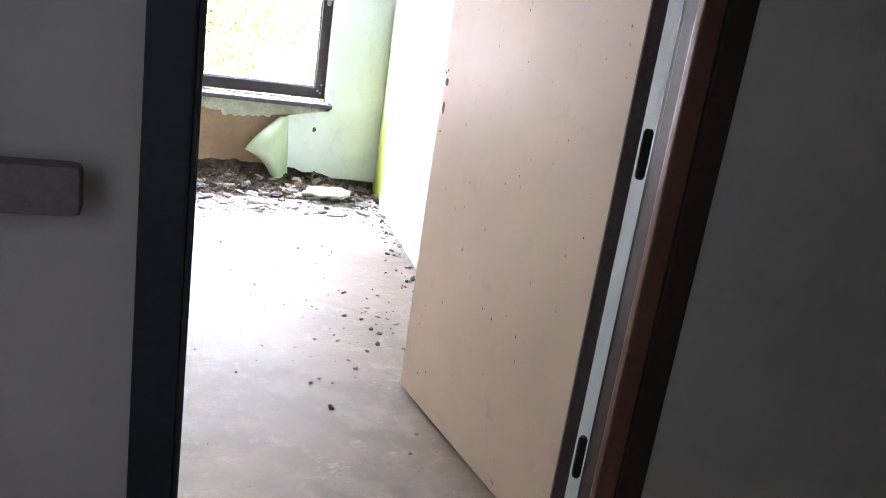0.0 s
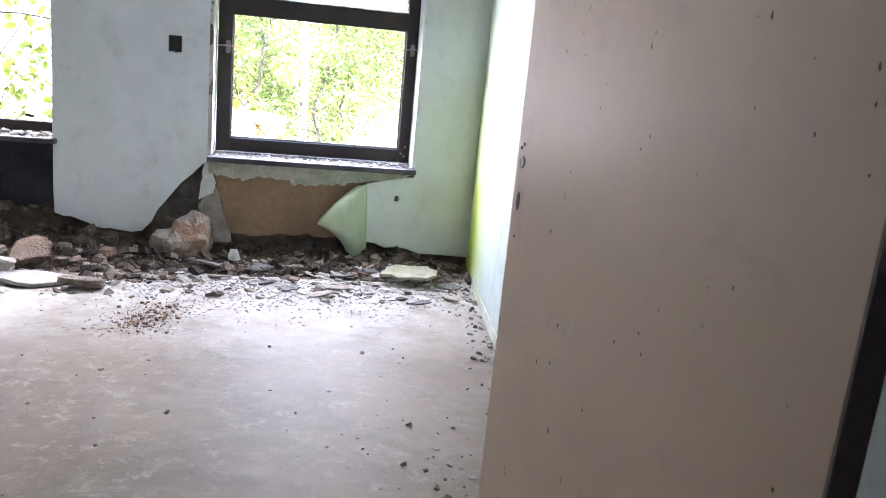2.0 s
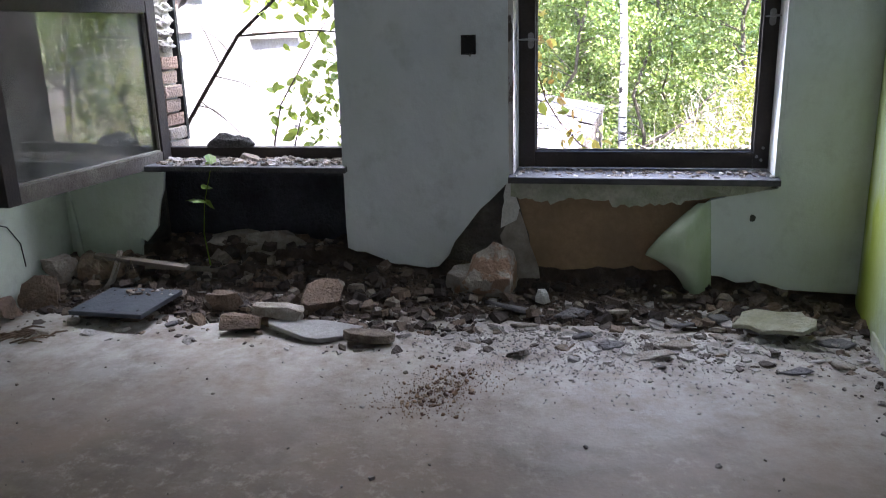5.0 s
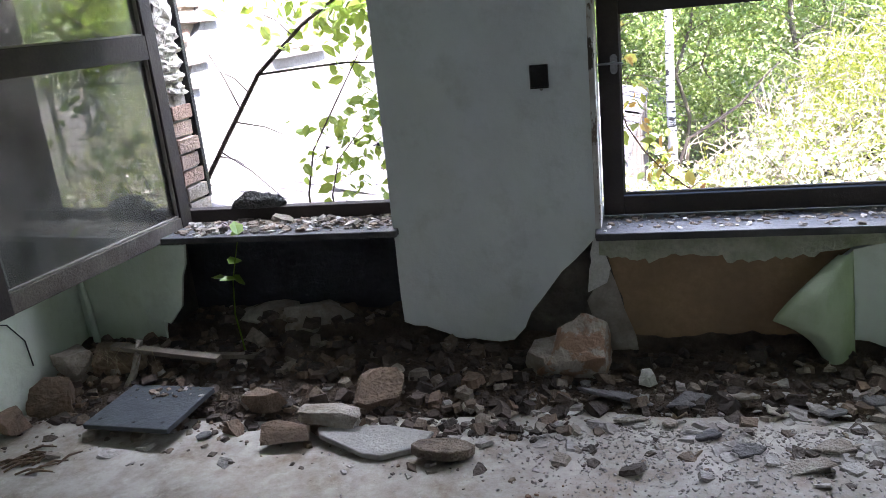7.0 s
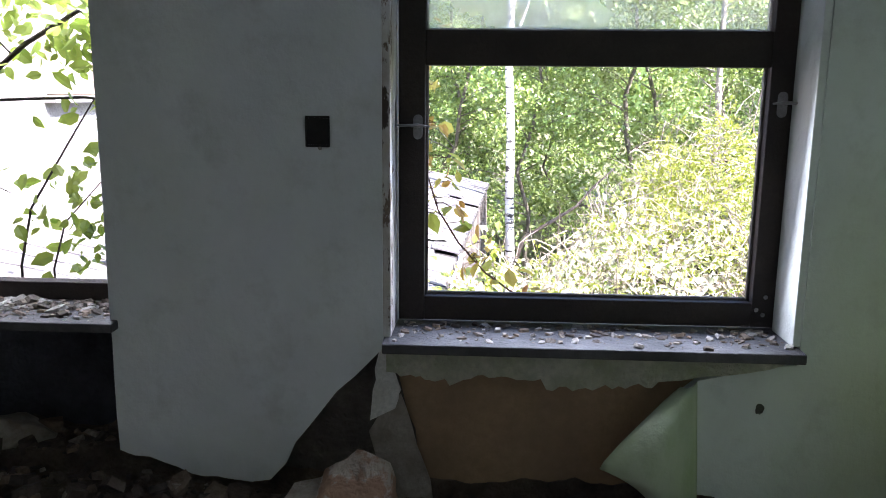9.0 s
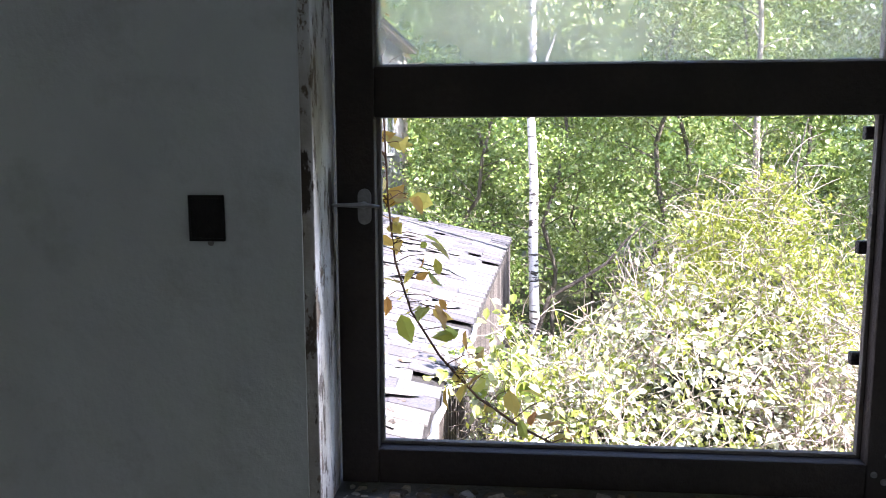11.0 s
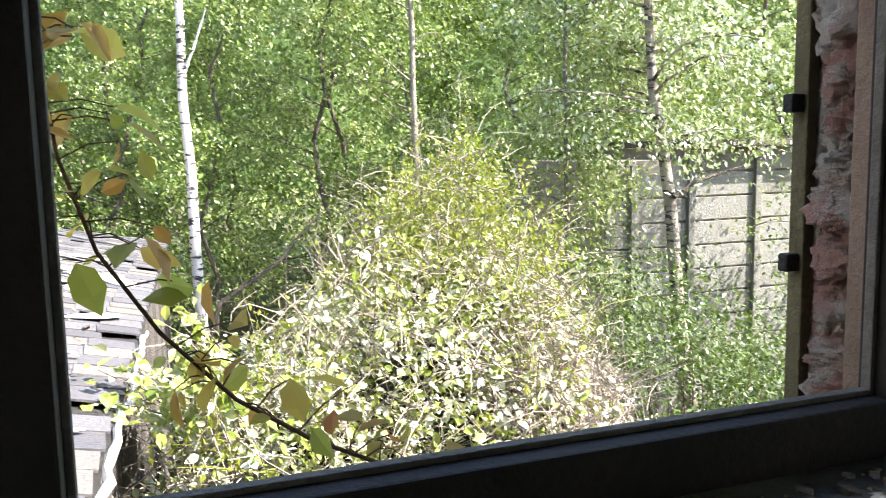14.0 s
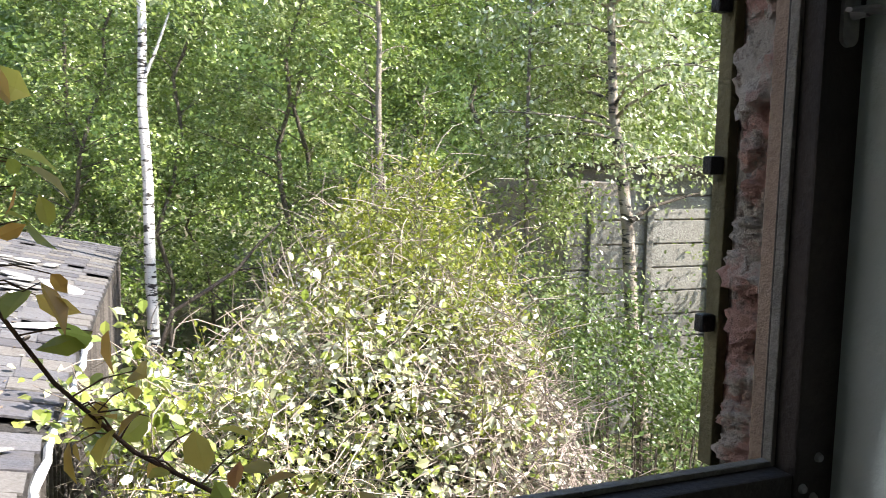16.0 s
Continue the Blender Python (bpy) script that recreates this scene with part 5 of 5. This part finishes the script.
# ---- concrete plank shed in the trees ----
cs = thing("concrete_shed", (5.7, 9.5, GZ), "pale grey shed of stacked concrete planks", "shed")
cs.matrix_basis = Matrix.Identity(4)
M_CONC = varied("concrete_plank", [(0.25, 0.245, 0.215), (0.29, 0.285, 0.255), (0.21, 0.205, 0.18)], 0.9, 30, 0.004, per="object")
part("core", box((4.40, 8.56, GZ), (5.70, 11.4, 0.86)), M_MORTARWALL, cs)
part("core", box((5.701, 8.56, GZ), (8.2, 11.4, 1.02)), M_MORTARWALL, cs)
for x0, x1, n_rows in ((4.38, 4.77, 10), (4.79, 5.68, 10), (5.70, 6.80, 11), (6.82, 8.2, 11)):
    for i in range(n_rows):
        z = GZ + 0.05 + i * 0.335
        part("concrete_plank", box((x0, 8.50, z), (x1, 8.56, z + 0.312), 0.010), M_CONC, cs)
for x, top in ((4.78, 0.80), (5.69, 0.98), (6.81, 0.98)):
    part("post", box((x - 0.055, 8.44, GZ), (x + 0.055, 8.498, top), 0.01), M_CONC, cs)
part("roof", box((5.62, 8.22, 1.03), (8.4, 11.6, 1.13), 0.01), M_BARK, cs, "dark mossy roof edge")

# ---- trees ----
def limb_pts(p0, d, L, n, rs, bend=0.25, droop=0.0):
    pts, p, d = [Vector(p0)], Vector(p0), Vector(d).normalized()
    for i in range(n):
        d = (d + Vector(rs.normal(size=3)) * bend * 0.4 + Vector((0, 0, -droop))).normalized()
        p = p + d * (L / n)
        pts.append(p.copy())
    return pts


def tree(name, at, height, r, lean_xy, crown_lo, n_limbs, n_leaves, leaf, leaf_mat_, bark, label, seed, spread=1.4, droop=0.05, clump=0.34, trunk_bend=0.05, category="tree", up=0.45, group=""):
    """A tapered trunk with limbs and twigs, and leaves clustered along them."""
    rs = np.random.default_rng(seed)
    t = thing(name, at, label, category, group)
    b = bmesh.new()
    n = 12
    tp = [Vector((lean_xy[0] * (i / n) + trunk_bend * noise.noise(Vector((i * 0.5, seed, 0))) * min(i, 3) / 3, lean_xy[1] * (i / n) + trunk_bend * noise.noise(Vector((seed, i * 0.5, 4))) * min(i, 3) / 3, height * i / n)) for i in range(n + 1)]
    tube(b, tp, [r * (1.15 if i == 0 else 1) * (1 - 0.8 * i / n) for i in range(n + 1)], 10)
    anchors = []
    for k in range(n_limbs):
        f = crown_lo + (1 - crown_lo) * (k + rs.random()) / n_limbs
        i = min(int(f * n), n - 1)
        p = tp[i].lerp(tp[i + 1], f * n - i)
        a = rs.random() * 6.283
        L = spread * (1.1 - 0.7 * (f - crown_lo) / (1 - crown_lo + 1e-6)) * rs.uniform(0.6, 1.15)
        lp = limb_pts(p, (math.cos(a), math.sin(a), 0.55), L, 5, rs, 0.25, droop)
        tube(b, lp, [max(0.004, r * 0.32 * (1 - f * 0.5) * (1 - 0.85 * j / 5)) for j in range(6)], 5)
        anchors += lp[2:]
        for s in range(3):
            tw = limb_pts(lp[2 + s], Vector(rs.normal(size=3)) + Vector((math.cos(a), math.sin(a), 0.2)), L * 0.45, 3, rs, 0.3, droop * 2.5)
            tube(b, tw, [max(0.003, r * 0.10), 0.004, 0.003, 0.002], 4)
            anchors += tw[1:]
    part("trunk", b, bark, t, "", True)
    A = np.array([tuple(p) for p in anchors])
    c = A[rs.integers(0, len(A), n_leaves)] + rs.normal(size=(n_leaves, 3)) * np.array([clump, clump, clump * 0.8])
    leaf_cloud("crown", c, leaf, leaf_mat_, t, rs, up, 0.5 + droop * 5)
    return t


white_birch = tree("birch", (-0.72, 9.0, GZ), 10.5, 0.080, (-0.16, 0.3), 0.52, 22, 5200, 0.075, L_BIRCH, M_BIRCH, "slender white birch with black bark marks", 5, 1.5, 0.14, 0.22, 0.10)
b = bmesh.new()
tube(b, [Vector(p) - Vector((-0.72, 9.0, GZ)) for p in [(-0.82, 9.1, 1.90), (-0.68, 9.05, 2.24), (-0.52, 9.0, 2.69)]], [0.022, 0.017, 0.009], 7)
part("limb", b, M_BIRCH, white_birch, "thin pale side stem")
old_birch = tree("birch", (4.43, 6.6, GZ), 7.5, 0.098, (-0.95, 0.2), 0.50, 44, 16000, 0.060, L_SUNLIT, M_OLDBIRCH, "pale birch trunk with drooping leafy twigs", 8, 1.6, 0.20, 0.17, 0.12)
b = bmesh.new()
tube(b, [Vector(p) - Vector((4.43, 6.6, GZ)) for p in [(4.04, 6.6, 0.5), (4.3, 6.6, 0.65), (4.65, 6.6, 0.74), (4.99, 6.6, 0.82)]], [0.03, 0.022, 0.017, 0.010], 7)
part("limb", b, M_BARK, old_birch, "dark bare limb")
tree("birch", (3.15, 7.3, GZ), 7.0, 0.045, (0.05, 0.2), 0.25, 34, 12000, 0.058, L_BIRCH, M_TWIG, "thin young birch with drooping twigs", 18, 0.95, 0.2, 0.15, 0.10)
tree("woodland_tree", (2.62, 11.2, GZ), 8.5, 0.085, (0.05, 0.1), 0.45, 20, 4500, 0.085, L_FOREST, M_GREYBARK, "grey-barked woodland tree among dead branches", 9, 1.6, 0.05, 0.25, 0.08)
q = random.Random(5)
spots = [(-3.2, 22.0), (-2.2, 14.0), (-0.3, 13.0), (1.3, 13.6), (3.9, 13.2), (5.4, 12.4), (7.2, 13.0), (9.2, 12.2), (11.3, 12.6), (13.6, 12.2), (-1.2, 16.5), (0.8, 17.0), (2.8, 16.2), (5.0, 17.0), (7.4, 16.4), (10.2, 16.8), (13.0, 16.6), (16.2, 15.6), (8.8, 9.6), (10.4, 8.2)]
for i, (x, y) in enumerate(spots):
    tree("woodland_tree", (x, y, GZ + 0.02 * max(0, y - 8)), q.uniform(8.5, 11.5), q.uniform(0.035, 0.07), (q.uniform(-1.6, 1.6), q.uniform(-0.6, 0.4)), q.uniform(0.04, 0.12), 38, 13500, q.uniform(0.070, 0.105), L_FOREST if i % 3 else L_BIRCH, M_WOODBARK, "tall green woodland tree in spring leaf", 100 + i, 2.0, 0.06, 0.17, 0.7, group="woodland trees")
tree("young_tree", (7.1, 7.3, GZ), 6.5, 0.035, (0.1, 0.1), 0.12, 26, 5200, 0.062, L_BIRCH, M_TWIG, "thin leafy young tree before the concrete shed", 140, 1.1, 0.15, 0.2, 0.1)
# bare grey shrubs between the trees
for i, (x, y, h) in enumerate(((2.3, 10.4, 4.2), (3.0, 10.8, 4.8), (1.7, 11.6, 3.6))):
    tree("bare_shrub", (x, y, GZ), h, 0.03, (0.2, 0.0), 0.2, 34, 500, 0.06, L_FOREST, M_TWIG, "bare grey-brown shrub with a few leaves", 60 + i, 0.9, 0.02, 0.2, 0.1, "shrub")

# dark limb bent down under the woods
b = bmesh.new()
tube(b, [(0.57, 8.3, 0.38), (0.32, 8.3, 0.14), (0.1, 8.3, -0.13), (-0.2, 8.3, -0.33), (-0.58, 8.3, -0.56), (-1.2799999999999998, 8.3, -2.68)], [0.010, 0.016, 0.020, 0.024, 0.028, 0.034], 7)
for p0, p1 in (((0.1, 8.3, -0.13), (0.6, 8.2, -0.08)), ((-0.2, 8.3, -0.33), (0.14999999999999997, 8.4, -0.6799999999999999))):
    tube(b, [p0, p1], [0.012, 0.004], 5)
tagged(link("bent_branch", b, M_BARK, None, "", True), "dark leafless branch bent towards the ground", "branch")

# far woods closing the view
rs = np.random.default_rng(51)
n = 90000
c = np.stack([rs.uniform(-9, 34, n), 21 + 6 * rs.random(n) ** 2, GZ + 0.2 + 13.5 * rs.random(n)], 1)
c[:, 1] += 1.6 * np.sin(c[:, 0] * 0.9) + 1.2 * np.sin(c[:, 2] * 0.8 + c[:, 0] * 0.6)
o = leaf_cloud("far_woods", c, 0.22, L_FOREST, None, rs, 0.35)
tagged(o, "dense green woodland closing the view", "woods", "", "stuff")
structure("backdrop", box((-40, 62, GZ - 2), (90, 62.5, 15)), two_tone("far_green", (0.05, 0.09, 0.02), (0.09, 0.14, 0.03), 0.6, 3), "far green hillside behind the woods", "backdrop")


# ---- the big overgrown mound and shrubs under the window ----
def shell_points(n, ells, rs, lo=0.80, hi=1.04, zmin=GZ):
    out = []
    w = np.array([e[1][0] * e[1][2] for e in ells])
    while len(out) < n:
        c, r = ells[rs.choice(len(ells), p=w / w.sum())]
        d = rs.normal(size=3)
        d /= np.linalg.norm(d)
        k = lo + (hi - lo) * rs.random()
        k *= 1 + 0.24 * noise.noise(Vector(d) * 3.1 + Vector(c)) + 0.10 * noise.noise(Vector(d) * 9)
        p = np.array(c) + d * np.array(r) * k
        if p[2] < zmin or any((((p - np.array(c2)) / np.array(r2)) ** 2).sum() < 0.5 for c2, r2 in ells):
            continue
        out.append(p)
    return np.array(out)


MOUND = [((0.82, 4.95, -1.3), (0.95, 1.2, 2.05)), ((0.15, 4.0, -1.65), (1.25, 1.05, 1.75)), ((-0.65, 3.4, -1.85), (0.95, 0.85, 1.55)), ((1.0, 3.9, -1.9), (0.70, 0.95, 1.70))]
rs = np.random.default_rng(61)
mound = thing("overgrown_mound", (0.4, 4.2, GZ), "tall sunlit bramble mound with glare-whitened and yellow-green leaves", "bush")
mound.matrix_basis = Matrix.Identity(4)
pts = shell_points(27000, MOUND, rs, 0.78, 1.14)
# leaves grow in drifts: glare-whitened ones over the middle, few where the dry stems hang
patch = np.array([noise.noise(Vector(p) * 2.6) + 0.6 * noise.noise(Vector(p) * 7.0) for p in pts])
dry = np.clip((pts[:, 0] - 0.85) / 0.5, 0, 1) * np.clip((0.15 - pts[:, 2]) / 0.4, 0, 1) * np.clip((4.7 - pts[:, 1]) / 0.4, 0, 1)
kept = (rs.random(len(pts)) > 0.72 * dry) & (patch > -0.62)
pts, patch = pts[kept], patch[kept]
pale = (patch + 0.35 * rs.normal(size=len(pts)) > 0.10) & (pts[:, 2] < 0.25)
leaf_cloud("foliage", pts[~pale], 0.042, L_BUSH, mound, rs, 0.4, 0.6, fine=False, spread=0.6)
leaf_cloud("pale_foliage", pts[pale], 0.047, L_GLARE, mound, rs, 0.55, 0.6, fine=True, spread=0.6)
near = shell_points(3800, MOUND[1:3], rs, 0.92, 1.16, -0.9)
leaf_cloud("broad_foliage", near, 0.050, L_BUSH, mound, rs, 0.5, 0.5, fine=True, spread=0.6)
leaf_cloud("broad_pale_foliage", shell_points(2200, MOUND[1:2] + MOUND[3:], rs, 0.94, 1.14, -0.9), 0.052, L_GLARE, mound, rs, 0.55, 0.7, fine=True, spread=0.6)
top = shell_points(6500, MOUND[:1], rs, 0.90, 1.12, -0.05)
leaf_cloud("shoot_growth", top, 0.036, L_SHOOT, mound, rs, 0.25, -0.6)
b = bmesh.new()
for p in shell_points(3800, MOUND, rs, 0.94, 1.16, -1.4):
    d = Vector(rs.normal(size=3)) + Vector((0, 0, 0.7))
    tube(b, limb_pts(p, d, rs.uniform(0.15, 0.5), 3, rs, 0.5, 0.15), [0.004, 0.0035, 0.003, 0.002], 3)
part("stem_tangle", b, M_PALETWIG, mound, "tangled pinkish-grey dry stems")["kind"] = "stuff"
# long arching shoots standing out of the mound
b = bmesh.new()
tips = []
for p in shell_points(260, MOUND, rs, 0.98, 1.08, -0.7):
    lp = limb_pts(p, Vector(rs.normal(size=3)) * 0.5 + Vector((0, 0, 1.0)), rs.uniform(0.2, 0.55), 5, rs, 0.25, 0.05)
    tube(b, lp, [0.0035, 0.003, 0.003, 0.0025, 0.002, 0.0015], 3)
    tips += [tuple(v) for v in lp[1:]]
part("shoot_tangle", b, L_SHOOT, mound, "pale green upright shoots")["kind"] = "stuff"
A = np.array(tips)
leaf_cloud("shoot_leaves", np.repeat(A, 3, 0) + rs.normal(size=(len(A) * 3, 3)) * 0.02, 0.036, L_SHOOT, mound, rs, 0.2, -0.4)
b = bmesh.new()
for p in shell_points(2600, MOUND[3:], rs, 0.88, 1.10, -1.7):
    d = Vector(rs.normal(size=3)) + Vector((0.2, -0.2, -0.3))
    tube(b, limb_pts(p, d, rs.uniform(0.2, 0.5), 3, rs, 0.6, 0.1), [0.003, 0.0028, 0.0024, 0.002], 3)
part("dry_stem_tangle", b, two_tone("pale_dry_stem", (0.44, 0.36, 0.33), (0.28, 0.22, 0.20), 8, 60), mound, "pale dry stems hanging on the sunny side")["kind"] = "stuff"
# solid dark cores added so gaps between leaves read as shade
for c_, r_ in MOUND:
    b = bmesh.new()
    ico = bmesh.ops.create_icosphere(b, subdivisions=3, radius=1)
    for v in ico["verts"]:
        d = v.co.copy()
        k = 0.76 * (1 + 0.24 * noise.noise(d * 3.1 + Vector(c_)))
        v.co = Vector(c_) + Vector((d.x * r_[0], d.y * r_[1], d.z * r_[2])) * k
    part("shade_core", b, M_GAPSHADE, mound, "dark core painting the shade between the mound's leaves", True)
# sprig of pale leaves reaching over the shed roof
sp = thing("overhanging_sprig", (-1.0, 3.6, GZ), "leafy sprig reaching over the shed eave", "shrub")
sp.matrix_basis = Matrix.Identity(4)
b = bmesh.new()
anch = []
for k in range(9):
    lp = limb_pts((-0.95 + rs.normal() * 0.1, 3.7 + rs.normal() * 0.4, -0.35), (-0.6 + rs.normal() * 0.3, rs.normal() * 0.6, 0.45), rs.uniform(0.5, 1.0), 6, rs, 0.3, 0.08)
    tube(b, lp, [0.006, 0.005, 0.005, 0.004, 0.003, 0.003, 0.002], 4)
    anch += [tuple(p) for p in lp[1:]]
part("stem_tangle", b, M_TWIG, sp)["kind"] = "stuff"
A = np.array(anch)
leaf_cloud("leaves", A[rs.integers(0, len(A), 420)] + rs.normal(size=(420, 3)) * 0.055, 0.075, L_BUSH, sp, rs, 0.6, 0.5, fine=True)

SHRUBS = [((1.95, 5.0, -1.95), (0.75, 0.9, 1.45)), ((2.75, 4.7, -1.75), (1.05, 1.0, 1.55)), ((3.9, 4.9, -2.0), (1.0, 1.0, 1.35)), ((2.3, 5.9, -1.5), (0.9, 0.9, 1.6)), ((5.0, 5.4, -1.9), (1.0, 0.9, 1.5)), ((3.3, 5.7, -1.6), (0.8, 0.7, 1.5))]
sh = thing("green_shrub", (3.0, 4.8, GZ), "shaded green shrub with small leaves", "shrub")
sh.matrix_basis = Matrix.Identity(4)
leaf_cloud("leaves", shell_points(30000, SHRUBS, rs, 0.7, 1.14), 0.044, L_SHADE, sh, rs, 0.45, 0.3)
b = bmesh.new()
for p in shell_points(160, SHRUBS, rs, 0.4, 0.9):
    base = Vector((p[0] * 0.7 + 0.9, p[1] * 0.7 + 1.4, GZ))
    tube(b, [base, base.lerp(Vector(p), 0.5) + Vector((0, 0, 0.2)), Vector(p)], [0.012, 0.008, 0.004], 4)
part("stem_tangle", b, M_BARK, sh)["kind"] = "stuff"
# undergrowth between mound and woods
n = 26000
x = rs.uniform(-3.5, 15, n)
y = rs.uniform(6.0, 15, n)
keep = ~((np.abs(x - 1.8) < 1.3) & (np.abs(y - 12.5) < 2.2))
x, y = x[keep], y[keep]
hgt = 0.45 + 0.75 * np.clip(np.sin(x * 1.7 + y * 0.6) * np.sin(y * 1.3 - x * 0.4) + 0.25, 0, 1)
z = GZ + 0.02 * np.maximum(0, y - 8) + hgt * rs.random(len(x))
o = leaf_cloud("undergrowth", np.stack([x, y, z], 1), 0.085, L_SHADE, None, rs, 0.5)
tagged(o, "low green undergrowth under the trees", "undergrowth", "", "stuff")

# ---- bramble vine outside the first window ----
vine = thing("bramble_vine", (-1.3, 0.6, 0.0), "bramble vine with olive and reddish leaves outside the window", "vine")
vine.matrix_basis = Matrix.Identity(4)
VP = [(-1.345, 0.60, 1.95), (-1.345, 0.60, 1.62), (-1.34, 0.60, 1.40), (-1.332, 0.60, 1.18), (-1.315, 0.60, 1.02), (-1.275, 0.60, 0.89), (-1.20, 0.60, 0.77), (-1.10, 0.60, 0.66), (-0.99, 0.61, 0.58), (-0.88, 0.62, 0.52), (-0.74, 0.64, 0.46)]
b = bmesh.new()
tube(b, VP, [0.002, 0.0022, 0.0024, 0.0026, 0.0028, 0.003, 0.0032, 0.0034, 0.0036, 0.0036, 0.0036], 7)
rs = np.random.default_rng(71)
lc = []
for i in range(92):
    k = (len(VP) - 1.01) * rs.random() ** 1.25
    p = Vector(VP[int(k)]).lerp(Vector(VP[int(k) + 1]), k % 1)
    e = p + Vector((rs.uniform(-0.05, 0.10), rs.uniform(-0.03, 0.04), rs.uniform(-0.02, 0.05)))
    tube(b, [p, p.lerp(e, 0.5) + Vector((0, 0, 0.008)), e], [0.0016, 0.0014, 0.001], 4)
    lc.append(tuple(e))
for p in ((-1.22, 0.6, 0.99), (-1.20, 0.6, 0.985), (-1.13, 0.6, 0.84), (-1.15, 0.6, 0.83), (-0.92, 0.6, 0.585), (-0.88, 0.6, 0.59), (-0.96, 0.6, 0.585), (-0.83, 0.61, 0.58), (-1.24, 0.6, 1.15), (-0.99, 0.6, 0.60)):
    lc.append(p)
part("stem", b, two_tone("vine_stem", (0.20, 0.11, 0.07), (0.12, 0.07, 0.045), 20, 80), vine, "dark reddish stem")
vrs = np.random.default_rng(72)
for p in lc:
    leaf_cloud("leaf", [p], 0.058, L_VINE, vine, vrs, 0.25, 0.9, fine=True, spread=0.45)

# ---- sapling outside the second window ----
sap = thing("sapling", (-3.6, 0.6, GZ), "young tree with bright green leaves outside the window", "tree")
sap.matrix_basis = Matrix.Identity(4)
b = bmesh.new()
tube(b, [(-3.62, 0.75, GZ), (-3.55, 0.62, -1.2), (-3.46, 0.55, 0.2), (-3.38, 0.52, 0.66), (-3.16, 0.52, 0.96), (-2.94, 0.52, 1.25), (-2.70, 0.54, 1.45), (-2.41, 0.56, 1.62), (-2.05, 0.6, 1.95)], [0.03, 0.025, 0.018, 0.0125, 0.0115, 0.0105, 0.009, 0.007, 0.004], 8)
tube(b, [(-2.94, 0.52, 1.25), (-2.72, 0.52, 1.262), (-2.5, 0.53, 1.27), (-2.2, 0.56, 1.24)], [0.006, 0.0055, 0.005, 0.003], 6)
tube(b, [(-2.8, 0.6, GZ), (-2.79, 0.55, 0.2), (-2.775, 0.52, 0.67), (-2.72, 0.52, 0.88), (-2.56, 0.52, 1.12), (-2.42, 0.54, 1.34)], [0.012, 0.008, 0.005, 0.0045, 0.004, 0.002], 6)
tube(b, [(-2.66, 0.6, GZ), (-2.66, 0.54, 0.3), (-2.655, 0.52, 0.66), (-2.60, 0.52, 0.83), (-2.45, 0.53, 0.99)], [0.01, 0.006, 0.004, 0.0035, 0.002], 6)
for p0, p1 in (((-3.06, 0.52, 1.10), (-3.2, 0.55, 1.38)), ((-3.0, 0.52, 1.17), (-3.12, 0.5, 1.28)), ((-3.22, 0.52, 0.88), (-3.05, 0.53, 0.80)), ((-3.1, 0.52, 1.04), (-2.8, 0.54, 0.93)), ((-2.75, 0.54, 1.41), (-2.9, 0.56, 1.52)), ((-3.2, 0.52, 0.9), (-2.9, 0.5, 0.66))):
    tube(b, [p0, tuple((np.array(p0) + np.array(p1)) / 2 + [0, 0, 0.02]), p1], [0.0035, 0.003, 0.0015], 5)
part("trunk", b, M_BARK, sap, "", True)
rs = np.random.default_rng(81)
c = np.concatenate([rs.normal((-2.45, 0.62, 1.52), (0.16, 0.09, 0.10), (209, 3)), rs.normal((-2.42, 0.60, 1.05), (0.12, 0.07, 0.17), (85, 3)), rs.normal((-2.75, 0.6, 1.56), (0.2, 0.08, 0.08), (95, 3)), rs.normal((-2.55, 0.58, 0.85), (0.13, 0.06, 0.12), (85, 3)), rs.normal((-2.3, 0.66, 1.85), (0.3, 0.1, 0.15), (120, 3))])
leaf_cloud("crown", c, 0.062, L_SAPLING, sap, rs, 0.35, 0.6, fine=True)
